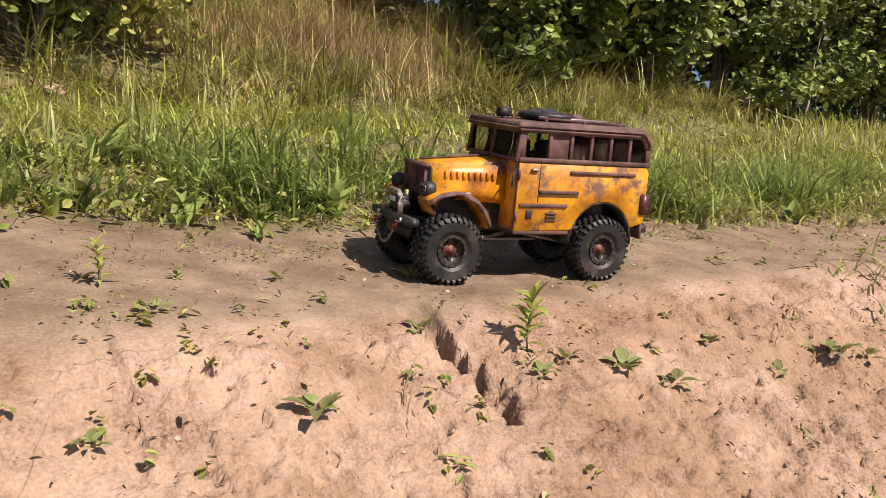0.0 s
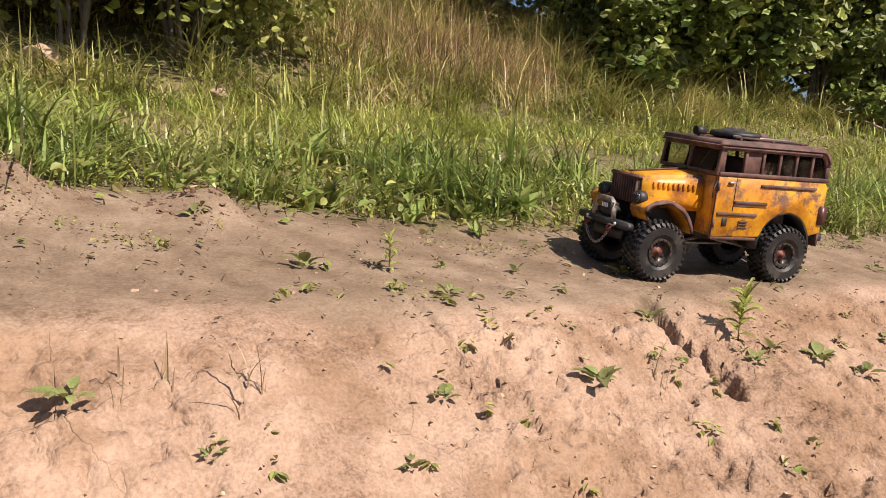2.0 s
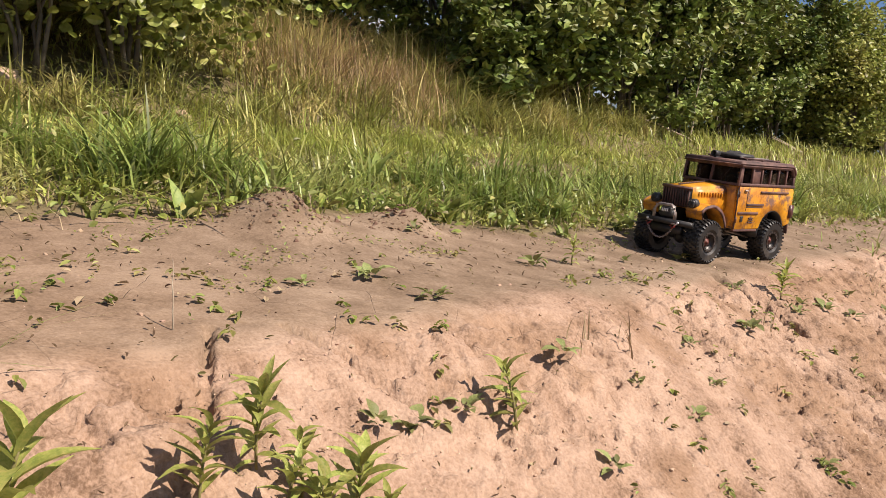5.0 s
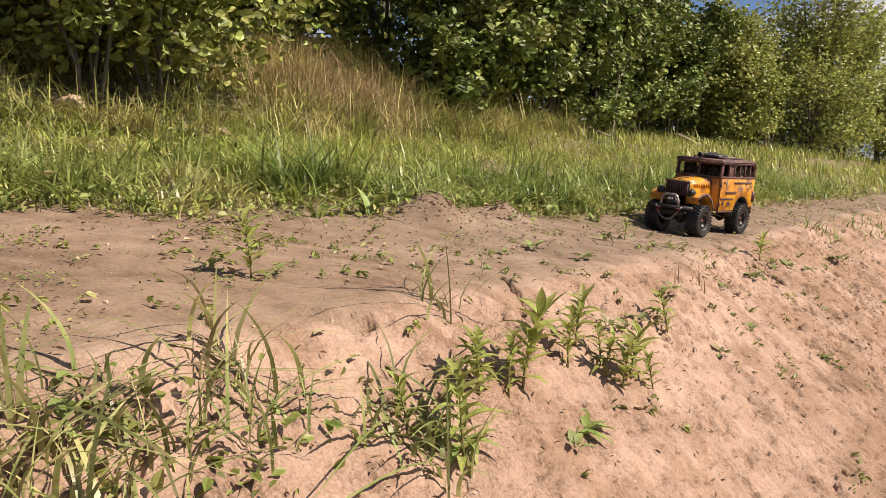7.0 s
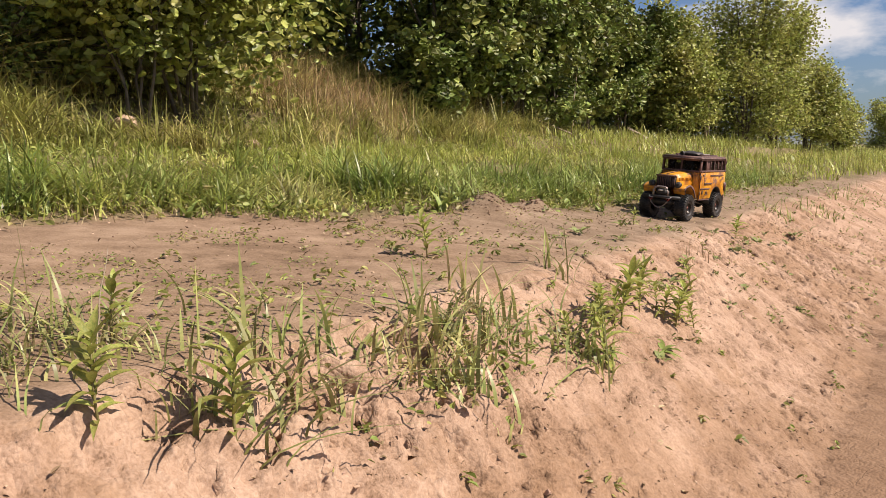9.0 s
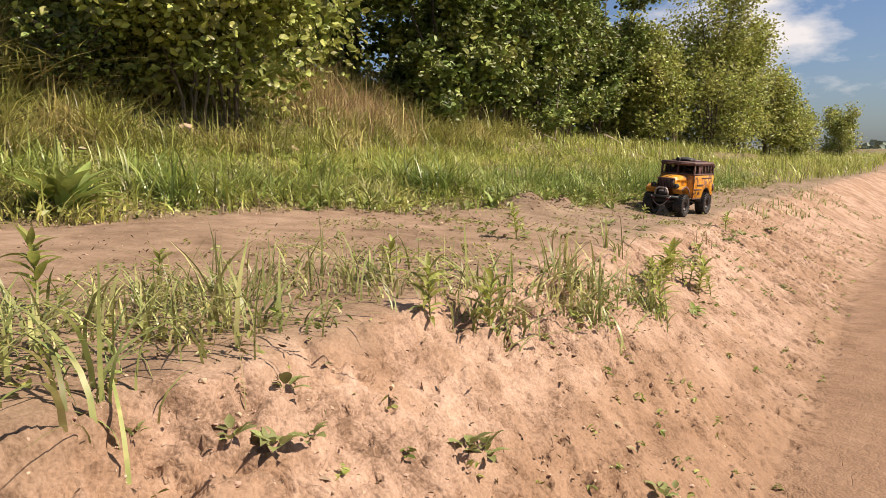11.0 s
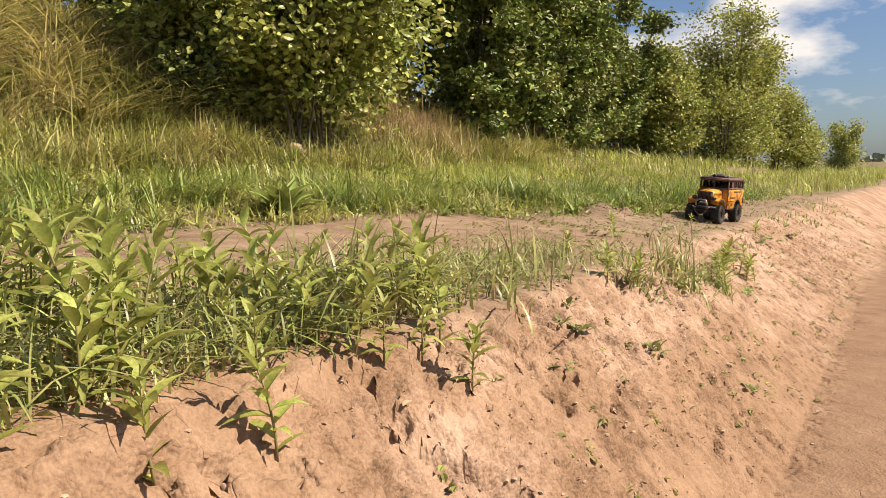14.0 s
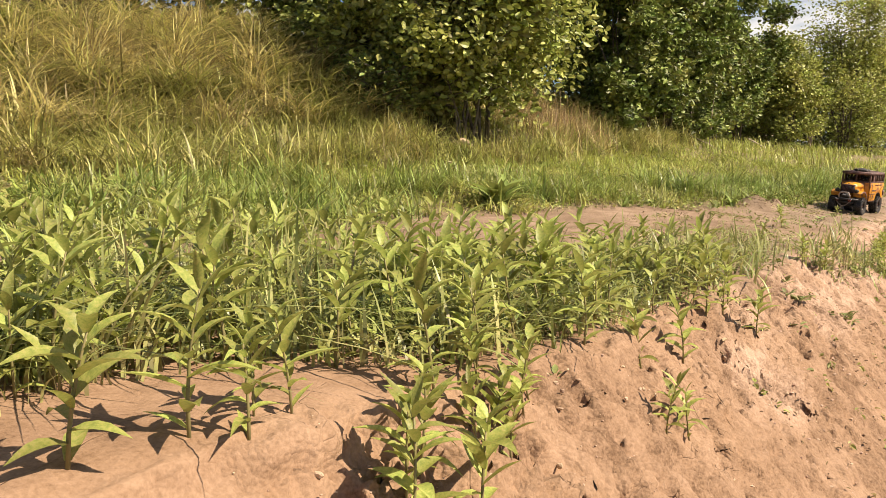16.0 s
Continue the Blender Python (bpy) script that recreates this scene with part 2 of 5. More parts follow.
    for scale, amount in ((42, 0.22), (125, 0.2)):
        lump = n.new("ShaderNodeTexVoronoi")
        lump.inputs["Scale"].default_value = scale
        l.new(add.outputs[0], lump.inputs["Vector"])
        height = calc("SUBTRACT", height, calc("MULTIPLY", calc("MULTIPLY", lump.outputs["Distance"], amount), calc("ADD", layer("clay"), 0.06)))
    bp = n.new("ShaderNodeBump")
    bp.inputs["Strength"].default_value = 0.55
    bp.inputs["Distance"].default_value = 0.02
    l.new(height, bp.inputs["Height"])
    l.new(bp.outputs["Normal"], b.inputs["Normal"])
    b.inputs["Roughness"].default_value = 0.95
    b.inputs["Specular IOR Level"].default_value = 0.15
    return m


# ---- ground ----
EDGE = [(-40, 0.6), (-6, 0.0), (-4.3, -0.02), (-3, -0.03), (-1, 0.02), (0.3, 0.0), (1.2, 0.0), (2, -0.05), (3, -0.1), (4, -0.2), (5.5, -0.36), (8, -0.68), (20, -2.1), (60, -6.5), (400, -45)]
TOE = [(-40, 0.0), (-6, -0.55), (-3.2, -0.53), (-2.4, -0.56), (-1.5, -0.60), (-0.3, -0.68), (1, -0.74), (4.3, -1.05), (8, -1.5), (20, -3.0), (60, -7.5), (400, -46)]
EDGE_Z = [(-40, 0.5), (-6, 0.20), (-5.3, 0.175), (-4.6, 0.115), (-3.9, 0.095), (-3, 0.06), (-1.8, 0.035), (-0.9, 0.015), (-0.7, -0.01), (0.25, -0.025), (0.95, -0.065), (1.3, -0.06), (2.2, -0.05), (5, -0.05), (8, -0.03), (400, 0.0)]
GRASS_Y = [(-40, 2.5), (-6, 1.25), (-4.6, 1.3), (-3.6, 1.5), (-2.6, 1.65), (-1.7, 1.42), (-0.95, 1.12), (-0.4, 0.84), (0.3, 0.66), (0.7, 0.61), (1.1, 0.52), (1.7, 0.44), (3.3, 0.36), (4.5, 0.16), (5.5, -0.08), (8, -0.56), (12, -1.05), (20, -1.45), (400, -39)]
CROSS = [(-3, 0.09), (-1, 0.11), (0.2, 0.17), (2, 0.17), (4, 0.12), (10, 0.1)]
ROAD_Z = -0.46


def curve(rows, x):
    return np.interp(x, [r[0] for r in rows], [r[1] for r in rows])


def cells(x, y):
    """Distance to the nearest cell edge and a random height for each cell."""
    ix, iy = np.floor(x), np.floor(y)
    f1, f2, ident = np.full(np.shape(x), 9.0), np.full(np.shape(x), 9.0), np.zeros(np.shape(x))
    for dx in (-1, 0, 1):
        for dy in (-1, 0, 1):
            cx, cy = ix + dx, iy + dy
            h1 = np.modf(np.abs(np.sin(cx * 127.1 + cy * 311.7) * 4375.85))[0]
            h2 = np.modf(np.abs(np.sin(cx * 269.5 + cy * 183.3) * 4375.85))[0]
            d = np.hypot(cx + h1 - x, cy + h2 - y)
            closer = d < f1
            f2 = np.where(closer, f1, np.minimum(f2, d))
            ident = np.where(closer, np.modf(h1 * 7 + h2 * 13)[0], ident)
            f1 = np.where(closer, d, f1)
    return f2 - f1, ident


def clods(x, y, scale):
    """Broken clods of uneven height with gaps between them."""
    wx, wy = 0.5 * fbm(x * scale * 1.3, y * scale * 1.3, 2), 0.5 * fbm(x * scale * 1.3 + 40, y * scale * 1.3, 2)
    gap, ident = cells(x * scale + wx, y * scale + wy)
    return ident - 0.5 - 0.4 * smooth01(0.10, 0.0, gap)


def gully(x, y, rows, width, depth):
    """How far a crack along the polyline rows cuts into the ground."""
    best = np.full(np.shape(x), 9.0)
    wob = np.minimum(width, 0.03) * (1.1 * fbm(x * 26, y * 26, 3) + 0.15 * clods(x, y, 40)) + 0.008 * fbm(x * 90, y * 90, 2)
    for (ax, ay), (bx, by) in zip(rows, rows[1:]):
        dx, dy = bx - ax, by - ay
        f = np.clip(((x - ax) * dx + (y - ay) * dy) / (dx * dx + dy * dy), 0, 1)
        best = np.minimum(best, np.hypot(x - ax - f * dx, y - ay - f * dy))
    return depth * (0.8 + 1.2 * fbm(x * 26, y * 26, 2)) * smooth01(width, width * 0.35, best + wob)


CRACKS = [
    ([(1.135, 0.06), (1.12, -0.01), (1.115, -0.055), (1.135, -0.095), (1.145, -0.135), (1.13, -0.18)], 0.030, 0.055),
    ([(-0.46, 0.075), (-0.42, 0.0), (-0.40, -0.05), (-0.37, -0.10)], 0.012, 0.035),
    ([(-0.57, 0.11), (-0.63, 0.03), (-0.67, -0.03)], 0.012, 0.03),
    ([(-3.98, -0.05), (-3.98, -0.12), (-3.93, -0.17), (-3.84, -0.25)], 0.028, 0.07),
    ([(0.593, 0.085), (0.581, -0.027), (0.589, -0.06), (0.577, -0.097), (0.575, -0.146)], 0.010, 0.011),
    ([(0.577, -0.097), (0.54, -0.085), (0.497, -0.088)], 0.009, 0.010),
    ([(0.585, -0.12), (0.63, -0.127), (0.682, -0.138)], 0.009, 0.009),
    ([(-1.29, 0.06), (-1.26, 0.025), (-1.21, 0.01)], 0.030, 0.03),
]


def ground_z(x, y, rough=True, split=False):
    """The height of the ground: road, bank, path and the rising meadow."""
    x, y = np.asarray(x, float), np.asarray(y, float)
    near = np.exp(-np.maximum(np.abs(x) - 6, 0) / 3)
    ye = curve(EDGE, x) + near * (0.09 * fbm(x * 1.7, x * 0 + 3.3) + 0.05 * fbm(x * 6, x * 0 + 5.1))
    yt, ze, yg = curve(TOE, x), curve(EDGE_Z, x), curve(GRASS_Y, x)
    back = y - ye
    top = ze + curve(CROSS, x) * np.clip(back, 0, np.minimum(1.2, yg - ye))
    rise = np.maximum(y - yg, 0)
    steep = 0.42 - 0.25 * smooth01(4.5, 8, x)
    lift = np.where(rise < 2.3, 0.155 * (1 - 0.5 * smooth01(7, 11.5, x)) * rise, 0.357 + steep * (rise - 2.3))
    lift = np.minimum(lift, 1.9 + 0.02 * rise)
    far = smooth01(11, 24, x)
    lift = lift * (1 - far) + far * np.minimum(0.05 * rise, 0.5)
    top = top + lift
    stand = np.exp(-(((x - 1.47) / 0.30) ** 2 + ((y - 0.235) / 0.22) ** 2) ** 2)
    top = top * (1 - stand) + stand * (-0.043 + 0.055 * (y - 0.11))
    u = np.clip(-back / np.maximum(ye - yt, 0.05), 0, None)
    bank = ze + (ROAD_Z - ze) * (1 - (1 - np.clip(u, 0, 1)) ** (1.02 + 0.13 * smooth01(-2, -0.8, x)))
    z = np.where(back > 0, top, bank)
    z = z - 0.010 * np.exp(-(back / 0.035) ** 2)
    if rough:
        on_bank = smooth01(0.02, -0.05, back) * smooth01(1.25, 0.85, u)
        clumpy = near * smooth01(6.0, 2.8, x) * (0.7 + 1.7 * smooth01(-0.8, -2.2, x) * smooth01(0.95, 0.15, u))
        ridge = 0.5 - np.abs(fbm(x * 9, y * 9 + z * 9, 3)) * 2.2
        z = z + on_bank * (0.030 * fbm(x * 3.5, y * 3.5 + z * 4) + clumpy * (0.006 * ridge + 0.008 * fbm(x * 21, y * 21 + z * 14, 3)) + near * smooth01(4.6, 2.8, x) * 0.007 * fbm(x * 48, y * 48, 3, 0.7))
        z = z + 0.014 * fbm(x * 3.1, y * 3.1) + near * smooth01(4.6, 2.8, x) * 0.006 * fbm(x * 26, y * 26, 3)
        z = z + smooth01(0.1, 0.5, y - yg) * 0.12 * fbm(x * 2.3, y * 2.3)
        lip = smooth01(0.06, 0.0, back) * smooth01(0.75, 0.1, u) * smooth01(-0.6, -2.6, x + 1.0 * fbm(x * 2 + 5, y * 2))
        amount = near * on_bank * (0.4 + 0.7 * smooth01(0.45, 0.65, fbm(x * 2.7 + 8, y * 2.7) + 0.5))
        down = y * 1.45
        z = z - near * lip * smooth01(0.01, -0.02, back) * 0.022 * (1 - np.clip(u, 0, 1)) * smooth01(-1.9, -2.4, x)
        relief = (0.018 * amount + 0.020 * near * lip * smooth01(0.5, 0.1, u)) * clods(x, down, 12) + (0.011 * amount + 0.010 * near * lip) * clods(x + 7, down, 34) + (0.006 * amount + 0.003 * near * lip) * clods(x + 3, down, 66)
        z = z - near * smooth01(4.6, 2.8, x) * on_bank * 0.010 * smooth01(0.70, 0.80, vnoise(x * 46, y * 46 + z * 20))
        for rows, width, depth in CRACKS:
            z = z - gully(x, y, rows, width, depth)
        for mx, my, mr, mh in ((0.02, 0.67, 0.11, 0.075), (0.42, 0.64, 0.08, 0.055), (-1.75, 1.95, 0.25, 0.04)):
            z = z + (mh + 0.05 * fbm(x * 18, y * 18, 3)) * np.exp(-((x - mx) ** 2 + (y - my) ** 2) / mr**2)
        relief = relief * smooth01(4.6, 2.8, x)
        if split:
            return z, relief
        z = z + 1.2 * relief
    return z


def spaced(fine_a, fine_b, step, lo, hi, grow=1.13):
    mid = list(np.arange(fine_a, fine_b, step))
    up, s = [], step
    v = fine_b
    while v < hi:
        up.append(v)
        s *= grow
        v += s
    up.append(hi)
    down, s, v = [], step, fine_a
    while v > lo:
        s *= grow
        v -= s
        down.append(max(v, lo))
    return np.array(down[::-1] + mid + up)


gx = spaced(-5.3, 2.5, 0.0066, -300, 500, 1.09)
gy = spaced(-0.64, 0.22, 0.0066, -250, 300, 1.115)
GX, GY = np.meshgrid(gx, gy, indexing="ij")
GZ, CLOD = ground_z(GX, GY, split=True)
SX, SY = np.gradient(GZ, gx, axis=0), np.gradient(GZ, gy, axis=1)
SLOPE = np.sqrt(1 + SX**2 + SY**2)
nx, ny = GX.shape
ids = np.arange(nx * ny).reshape(nx, ny)
quads = np.stack([ids[:-1, :-1], ids[1:, :-1], ids[1:, 1:], ids[:-1, 1:]], -1).reshape(-1, 4)
M_SOIL = soil_material()
ground = new("ground", array_mesh("ground", np.stack([GX - CLOD * SX / SLOPE, GY - CLOD * SY / SLOPE, GZ + CLOD / SLOPE], -1).reshape(-1, 3), quads, M_SOIL))
edge_back = GY - curve(EDGE, GX) + 0.10 * fbm(GX * 5, GY * 5)
toe_back = GY - curve(TOE, GX) + 0.22 * fbm(GX * 4, GY * 4)
low = np.clip((curve(EDGE, GX) - GY) / (curve(EDGE, GX) - curve(TOE, GX)), 0, 1) + 0.5 * fbm(GX * 2.3 + 11, GY * 4.6)
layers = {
    # Browner earth low on the bank, towards -x, and along the path.
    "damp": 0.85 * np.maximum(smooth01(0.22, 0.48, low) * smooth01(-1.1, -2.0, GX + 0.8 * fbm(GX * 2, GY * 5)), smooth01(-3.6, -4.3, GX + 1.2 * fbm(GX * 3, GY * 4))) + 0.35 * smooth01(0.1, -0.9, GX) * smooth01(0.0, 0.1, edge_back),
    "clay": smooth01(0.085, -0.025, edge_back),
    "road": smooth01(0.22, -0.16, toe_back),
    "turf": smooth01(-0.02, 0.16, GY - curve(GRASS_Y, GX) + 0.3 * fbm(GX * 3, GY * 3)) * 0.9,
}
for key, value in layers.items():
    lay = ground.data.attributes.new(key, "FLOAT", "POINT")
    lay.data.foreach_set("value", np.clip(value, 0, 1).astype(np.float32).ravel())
tagged(ground, "dry cracked clay bank with a trodden path above it", "ground", kind="structure")


# ---- foliage ----
def unit(v):
    return v / np.maximum(np.linalg.norm(v, axis=-1, keepdims=True), 1e-9)


def blades(base, height, width, lean, az, curl=1.0, segs=3):
    """Grass blades as bent tapering strips. Arrays of one entry a blade."""
    n = len(base)
    side = np.stack([-np.sin(az), np.cos(az), 0 * az], -1)
    way = np.stack([np.cos(az), np.sin(az), 0 * az], -1)
    rows = []
    for i in range(segs + 1):
        f = i / segs
        out = lean * f ** (1 + curl) * height
        up = height * (f - 0.35 * np.abs(lean) * f ** 2)
        w = width * (1 - f) ** 0.7 * (0.75 + 0.5 * f)
        c = base + way * out[:, None] + np.stack([0 * up, 0 * up, up], -1)
        rows += [c - side * w[:, None] / 2, c + side * w[:, None] / 2] if i < segs else [c]
    verts = np.stack(rows, 1)
    k = verts.shape[1]
    start = (np.arange(n) * k)[:, None]
    tri = []
    for i in range(segs - 1):
        a = 2 * i
        tri += [[a, a + 1, a + 3], [a, a + 3, a + 2]]
    tri += [[k - 3, k - 2, k - 1]]
    faces = (start[:, None] + np.array(tri)[None]).reshape(-1, 3)
    return verts.reshape(-1, 3), faces


def leaves(center, normal, size, az, slim=0.6):
    """Pointed oval leaves folded along the midrib, 4 triangles each."""
    n = len(center)
    normal = unit(normal)
    ref = np.stack([np.cos(az), np.sin(az), 0.2 + 0 * az], -1)
    t = unit(ref - normal * (ref * normal).sum(-1, keepdims=True))
    s = np.cross(normal, t)
    z = size[:, None]
    a = center - t * z * 0.5
    tip = center + t * z * 0.5 - normal * z * 0.10
    ring = [a]
    for side, f in ((-1, -0.22), (-1, 0.16)):
        ring.append(center + t * z * f + s * side * z * slim * (0.5 if f < 0 else 0.44) + normal * z * 0.10)
    ring.append(tip)
    for side, f in ((1, 0.16), (1, -0.22)):
        ring.append(center + t * z * f + s * side * z * slim * (0.5 if f < 0 else 0.44) + normal * z * 0.10)
    verts = np.stack(ring, 1).reshape(-1, 3)
    st = (np.arange(n) * 6)[:, None]
    faces = (st[:, None] + np.array([[0, 3, 2], [0, 2, 1], [0, 5, 4], [0, 4, 3]])[None]).reshape(-1, 3)
    return verts, faces


def broad_leaves(center, normal, size, az, slim=0.7):
    """Rounded leaves with a wavy blade, folded along the midrib, 12 triangles each."""
    n = len(center)
    normal = unit(normal)
    ref = np.stack([np.cos(az), np.sin(az), 0.2 + 0 * az], -1)
    t = unit(ref - normal * (ref * normal).sum(-1, keepdims=True))
    s = np.cross(normal, t)
    z = size[:, None]
    droop = rng.uniform(0.02, 0.28, (n, 1))
    ring = [center - t * z * 0.5]
    for f, w in ((-0.30, 0.33), (0.02, 0.50), (0.32, 0.34)):
        mid = center + t * z * f - normal * z * droop * (f + 0.5) ** 2
        for side in (-1, 0, 1):
            ring.append(mid + s * side * z * slim * w + normal * z * abs(side) * (0.07 + rng.normal(0, 0.03, (n, 1))))
    ring.append(center + t * z * 0.5 - normal * z * droop)
    verts = np.stack(ring, 1).reshape(-1, 3)
    tri = [[0, 2, 1], [0, 3, 2], [10, 7, 8], [10, 8, 9]]
    for a in (1, 4):
        for k in (0, 1):
            tri += [[a + k, a + k + 1, a + k + 4], [a + k, a + k + 4, a + k + 3]]
    faces = ((np.arange(n) * 11)[:, None, None] + np.array(tri)[None]).reshape(-1, 3)
    return verts, faces


def scatter(n, x0, x1, y0, y1, keep):
    x, y = rng.uniform(x0, x1, n), rng.uniform(y0, y1, n)
    k = rng.random(n) < keep(x, y)
    return x[k], y[k]


def grass_patch(name, n, box, keep, h, w, mat, label, lean=(0.5, 0.45), segs=3, lift=0.0):
    x, y = scatter(n, *box, keep)
    m = len(x)
    base = np.stack([x, y, ground_z(x, y) - 0.004 + lift], -1)
    tall = rng.uniform(*h, m) * (0.5 + 0.7 * np.clip(fbm(x * 1.9, y * 1.9) * 1.6 + 0.5, 0, 1) + 0.5 * smooth01(0.05, 0.25, fbm(x * 5 + 9, y * 5)))
    v, f = blades(base, tall, rng.uniform(*w, m), rng.normal(*lean, m), rng.uniform(0, 6.28, m), segs=segs)
    ob = new(name, array_mesh(name, v, f, mat))
    return tagged(ob, label, "grass", kind="stuff")


def leaf_patch(name, n, box, keep, size, mat, label, height=0.06, slim=0.6, flat=1.0):
    x, y = scatter(n, *box, keep)
    m = len(x)
    c = np.stack([x, y, ground_z(x, y) + rng.random(m) ** 1.5 * height + 0.004], -1)
    nrm = rng.normal(0, 0.45, (m, 3)) + np.array([0, -0.15, flat])
    v, f = leaves(c, nrm, rng.uniform(*size, m), rng.uniform(0, 6.28, m), slim)
    ob = new(name, array_mesh(name, v, f, mat, smooth=False))
    return tagged(ob, label, "weeds", kind="stuff")


def hollow(x, y):
    """The shaded ground under the pale shrub, where little grows."""
    return 0.92 * np.exp(-(((x - 1.2) / 1.0) ** 2 + ((y - 3.5) / 0.68) ** 2) ** 2)


def litter(x, y):
    """Worn patches behind the tall strip, where dead straw lies on bare earth."""
    d = y - curve(GRASS_Y, x)
    return smooth01(0.5, 0.8, d) * smooth01(1.9, 1.4, d) * smooth01(0.52, 0.62, fbm(x * 1.9 + 31, y * 2.6) + 0.5)


def meadow(x, y):
    yg = curve(GRASS_Y, x)
    return (1 - 0.8 * hollow(x, y)) * (1 - 0.85 * litter(x, y)) * smooth01(-0.04, 0.20, y - yg + 0.4 * fbm(x * 2.6, y * 2.6)) * np.clip(0.25 + 1.9 * (fbm(x * 1.6, y * 1.6) + 0.35), 0.12, 1)


def border(x, y, width=0.35):
    d = y - curve(GRASS_Y, x) + 0.35 * fbm(x * 2.6, y * 2.6)
    return smooth01(-0.14, 0.02, d) * smooth01(width + 0.2, width, d)


def hill_dry(x, y):
    a = np.exp(-((x - 3.15) ** 2 / 0.7 + (y - 3.75) ** 2 / 0.35))
    c = smooth01(0.0, -0.8, x) * smooth01(4.0, 4.6, y) * (0.3 + 1.4 * np.clip(fbm(x * 1.2, y * 1.2) + 0.3, 0, 1))
    return np.clip(a + c, 0, 1)


def band(x, y):
    """Where plants crowd on the bank's shoulder."""
    wide = 0.15 + 0.95 * smooth01(-2.8, -4.8, x)
    return smooth01(0.0, 0.08, y - curve(EDGE, x) - 0.22 * smooth01(-4.95, -5.35, x)) * smooth01(wide, wide * 0.55, y) * smooth01(-2.6, -4.6, x + 1.4 * fbm(x * 3, y * 3))


def clumps(name, n, box, keep, h, k, w, mat, label, lean=(1.0, 0.5), spread=0.045, segs=4, seed=1):
    """Clumps of long arching blades, each clump of its own height and drift."""
    g = np.random.default_rng(seed)
    x, y = g.uniform(box[0], box[1], n), g.uniform(box[2], box[3], n)
    ok = g.random(n) < keep(x, y)
    x, y = x[ok], y[ok]
    m = len(x)
    tall = np.repeat(g.uniform(*h, m) * (0.7 + 0.6 * smooth01(-0.2, 0.3, fbm(x * 1.7, y * 1.7))), k)
    drift = np.repeat(g.uniform(0, 6.28, m), k)
    x, y = np.repeat(x, k) + g.normal(0, spread, m * k), np.repeat(y, k) + g.normal(0, spread, m * k)
    base = np.stack([x, y, ground_z(x, y) - 0.006], -1)
    v, f = blades(base, tall * g.uniform(0.35, 1.1, m * k), g.uniform(*w, m * k), g.normal(*lean, m * k), drift + g.normal(0, 1.3, m * k), segs=segs)
    return tagged(new(name, array_mesh(name, v, f, mat)), label, "grass", kind="stuff")


def lush(x, y):
    """The strip of tall grass along the path."""
    d = y - curve(GRASS_Y, x) + 0.25 * fbm(x * 2.1, y * 2.1)
    return smooth01(0.03, 0.22, d) * smooth01(1.15, 0.7, d)


def rank(x, y):
    """Where the growth stands high below the shrubs."""
    return (1 - hollow(x, y)) * smooth01(2.65, 3.05, y + 0.5 * fbm(x * 1.5, y * 1.5)) * smooth01(5.4, 4.4, y)


grass_patch("meadow_grass", 80000, (-6, 6, 0.1, 4.9), meadow, (0.04, 0.13), (0.006, 0.013), M_GRASS, "short sunlit green grass on the rising meadow", (1.2, 0.6))
clumps("tall_grass", 1500, (-5, 6, 0.2, 3.6), lush, (0.15, 0.28), 40, (0.005, 0.013), M_LUSH, "tall arching green grass beside the path", (1.05, 0.5), seed=301)
clumps("meadow_clumps", 1500, (-5, 6, 0.4, 3.6), lambda x, y: meadow(x, y) * (0.25 + 0.75 * smooth01(0.4, 0.65, fbm(x * 1.3 + 20, y * 1.3) + 0.5)), (0.10, 0.22), 26, (0.005, 0.012), M_GRASS, "ragged clumps of meadow grass", (1.25, 0.6), 0.05, seed=302)
clumps("rank_grass", 1500, (-4, 6.5, 2.5, 5.4), lambda x, y: rank(x, y) * (1 - 0.8 * hill_dry(x, y)), (0.22, 0.46), 40, (0.006, 0.015), M_RANK, "rank yellow-green grass below the shrubs", (1.15, 0.55), 0.07, 3, seed=303)
clumps("seeding_grass", 700, (-4, 6.5, 2.6, 6.2), lambda x, y: hill_dry(x, y), (0.34, 0.66), 44, (0.004, 0.009), M_DRY, "tan dry grass going to seed on the hillside", (0.95, 0.5), 0.07, seed=304)
clumps("seed_stalks", 230, (2.0, 4.1, 3.0, 4.3), lambda x, y: np.exp(-(((x - 3.0) / 0.8) ** 2 + ((y - 3.6) / 0.5) ** 2) ** 2), (0.34, 0.66), 26, (0.004, 0.010), M_SEED, "reddish-brown seeding grass stalks on the hillside", (0.85, 0.5), 0.12, 4, seed=305)
grass_patch("far_grass", 42000, (6, 32, -2.5, 4.9), meadow, (0.10, 0.26), (0.008, 0.02), M_GRASS, "green grass along the far meadow edge", (0.7, 0.5))
grass_patch("straw_litter", 34000, (-4.5, 6, 0.0, 3.2), lambda x, y: 0.55 * border(x, y, 0.6) + 0.5 * litter(x, y), (0.03, 0.10), (0.002, 0.005), M_STRAW, "dead straw lying at the foot of the grass", (1.6, 0.5))
leaf_patch("low_weeds", 24000, (-5, 6, 0.0, 3.4), lambda x, y: np.clip(1.1 * border(x, y, 0.7), 0, 1), (0.010, 0.034), M_SPROUT, "low broad-leaved weeds along the grass edge", 0.05)
leaf_patch("path_mats", 22000, (-3.4, 2.4, 0.06, 0.9), lambda x, y: smooth01(0.0, -0.1, y - curve(GRASS_Y, x)) * smooth01(0.56, 0.68, fbm(x * 5.3 + 17, y * 7) + 0.5), (0.004, 0.012), M_SPROUT, "flat mats of tiny weeds on the trodden path", 0.014, 0.5)
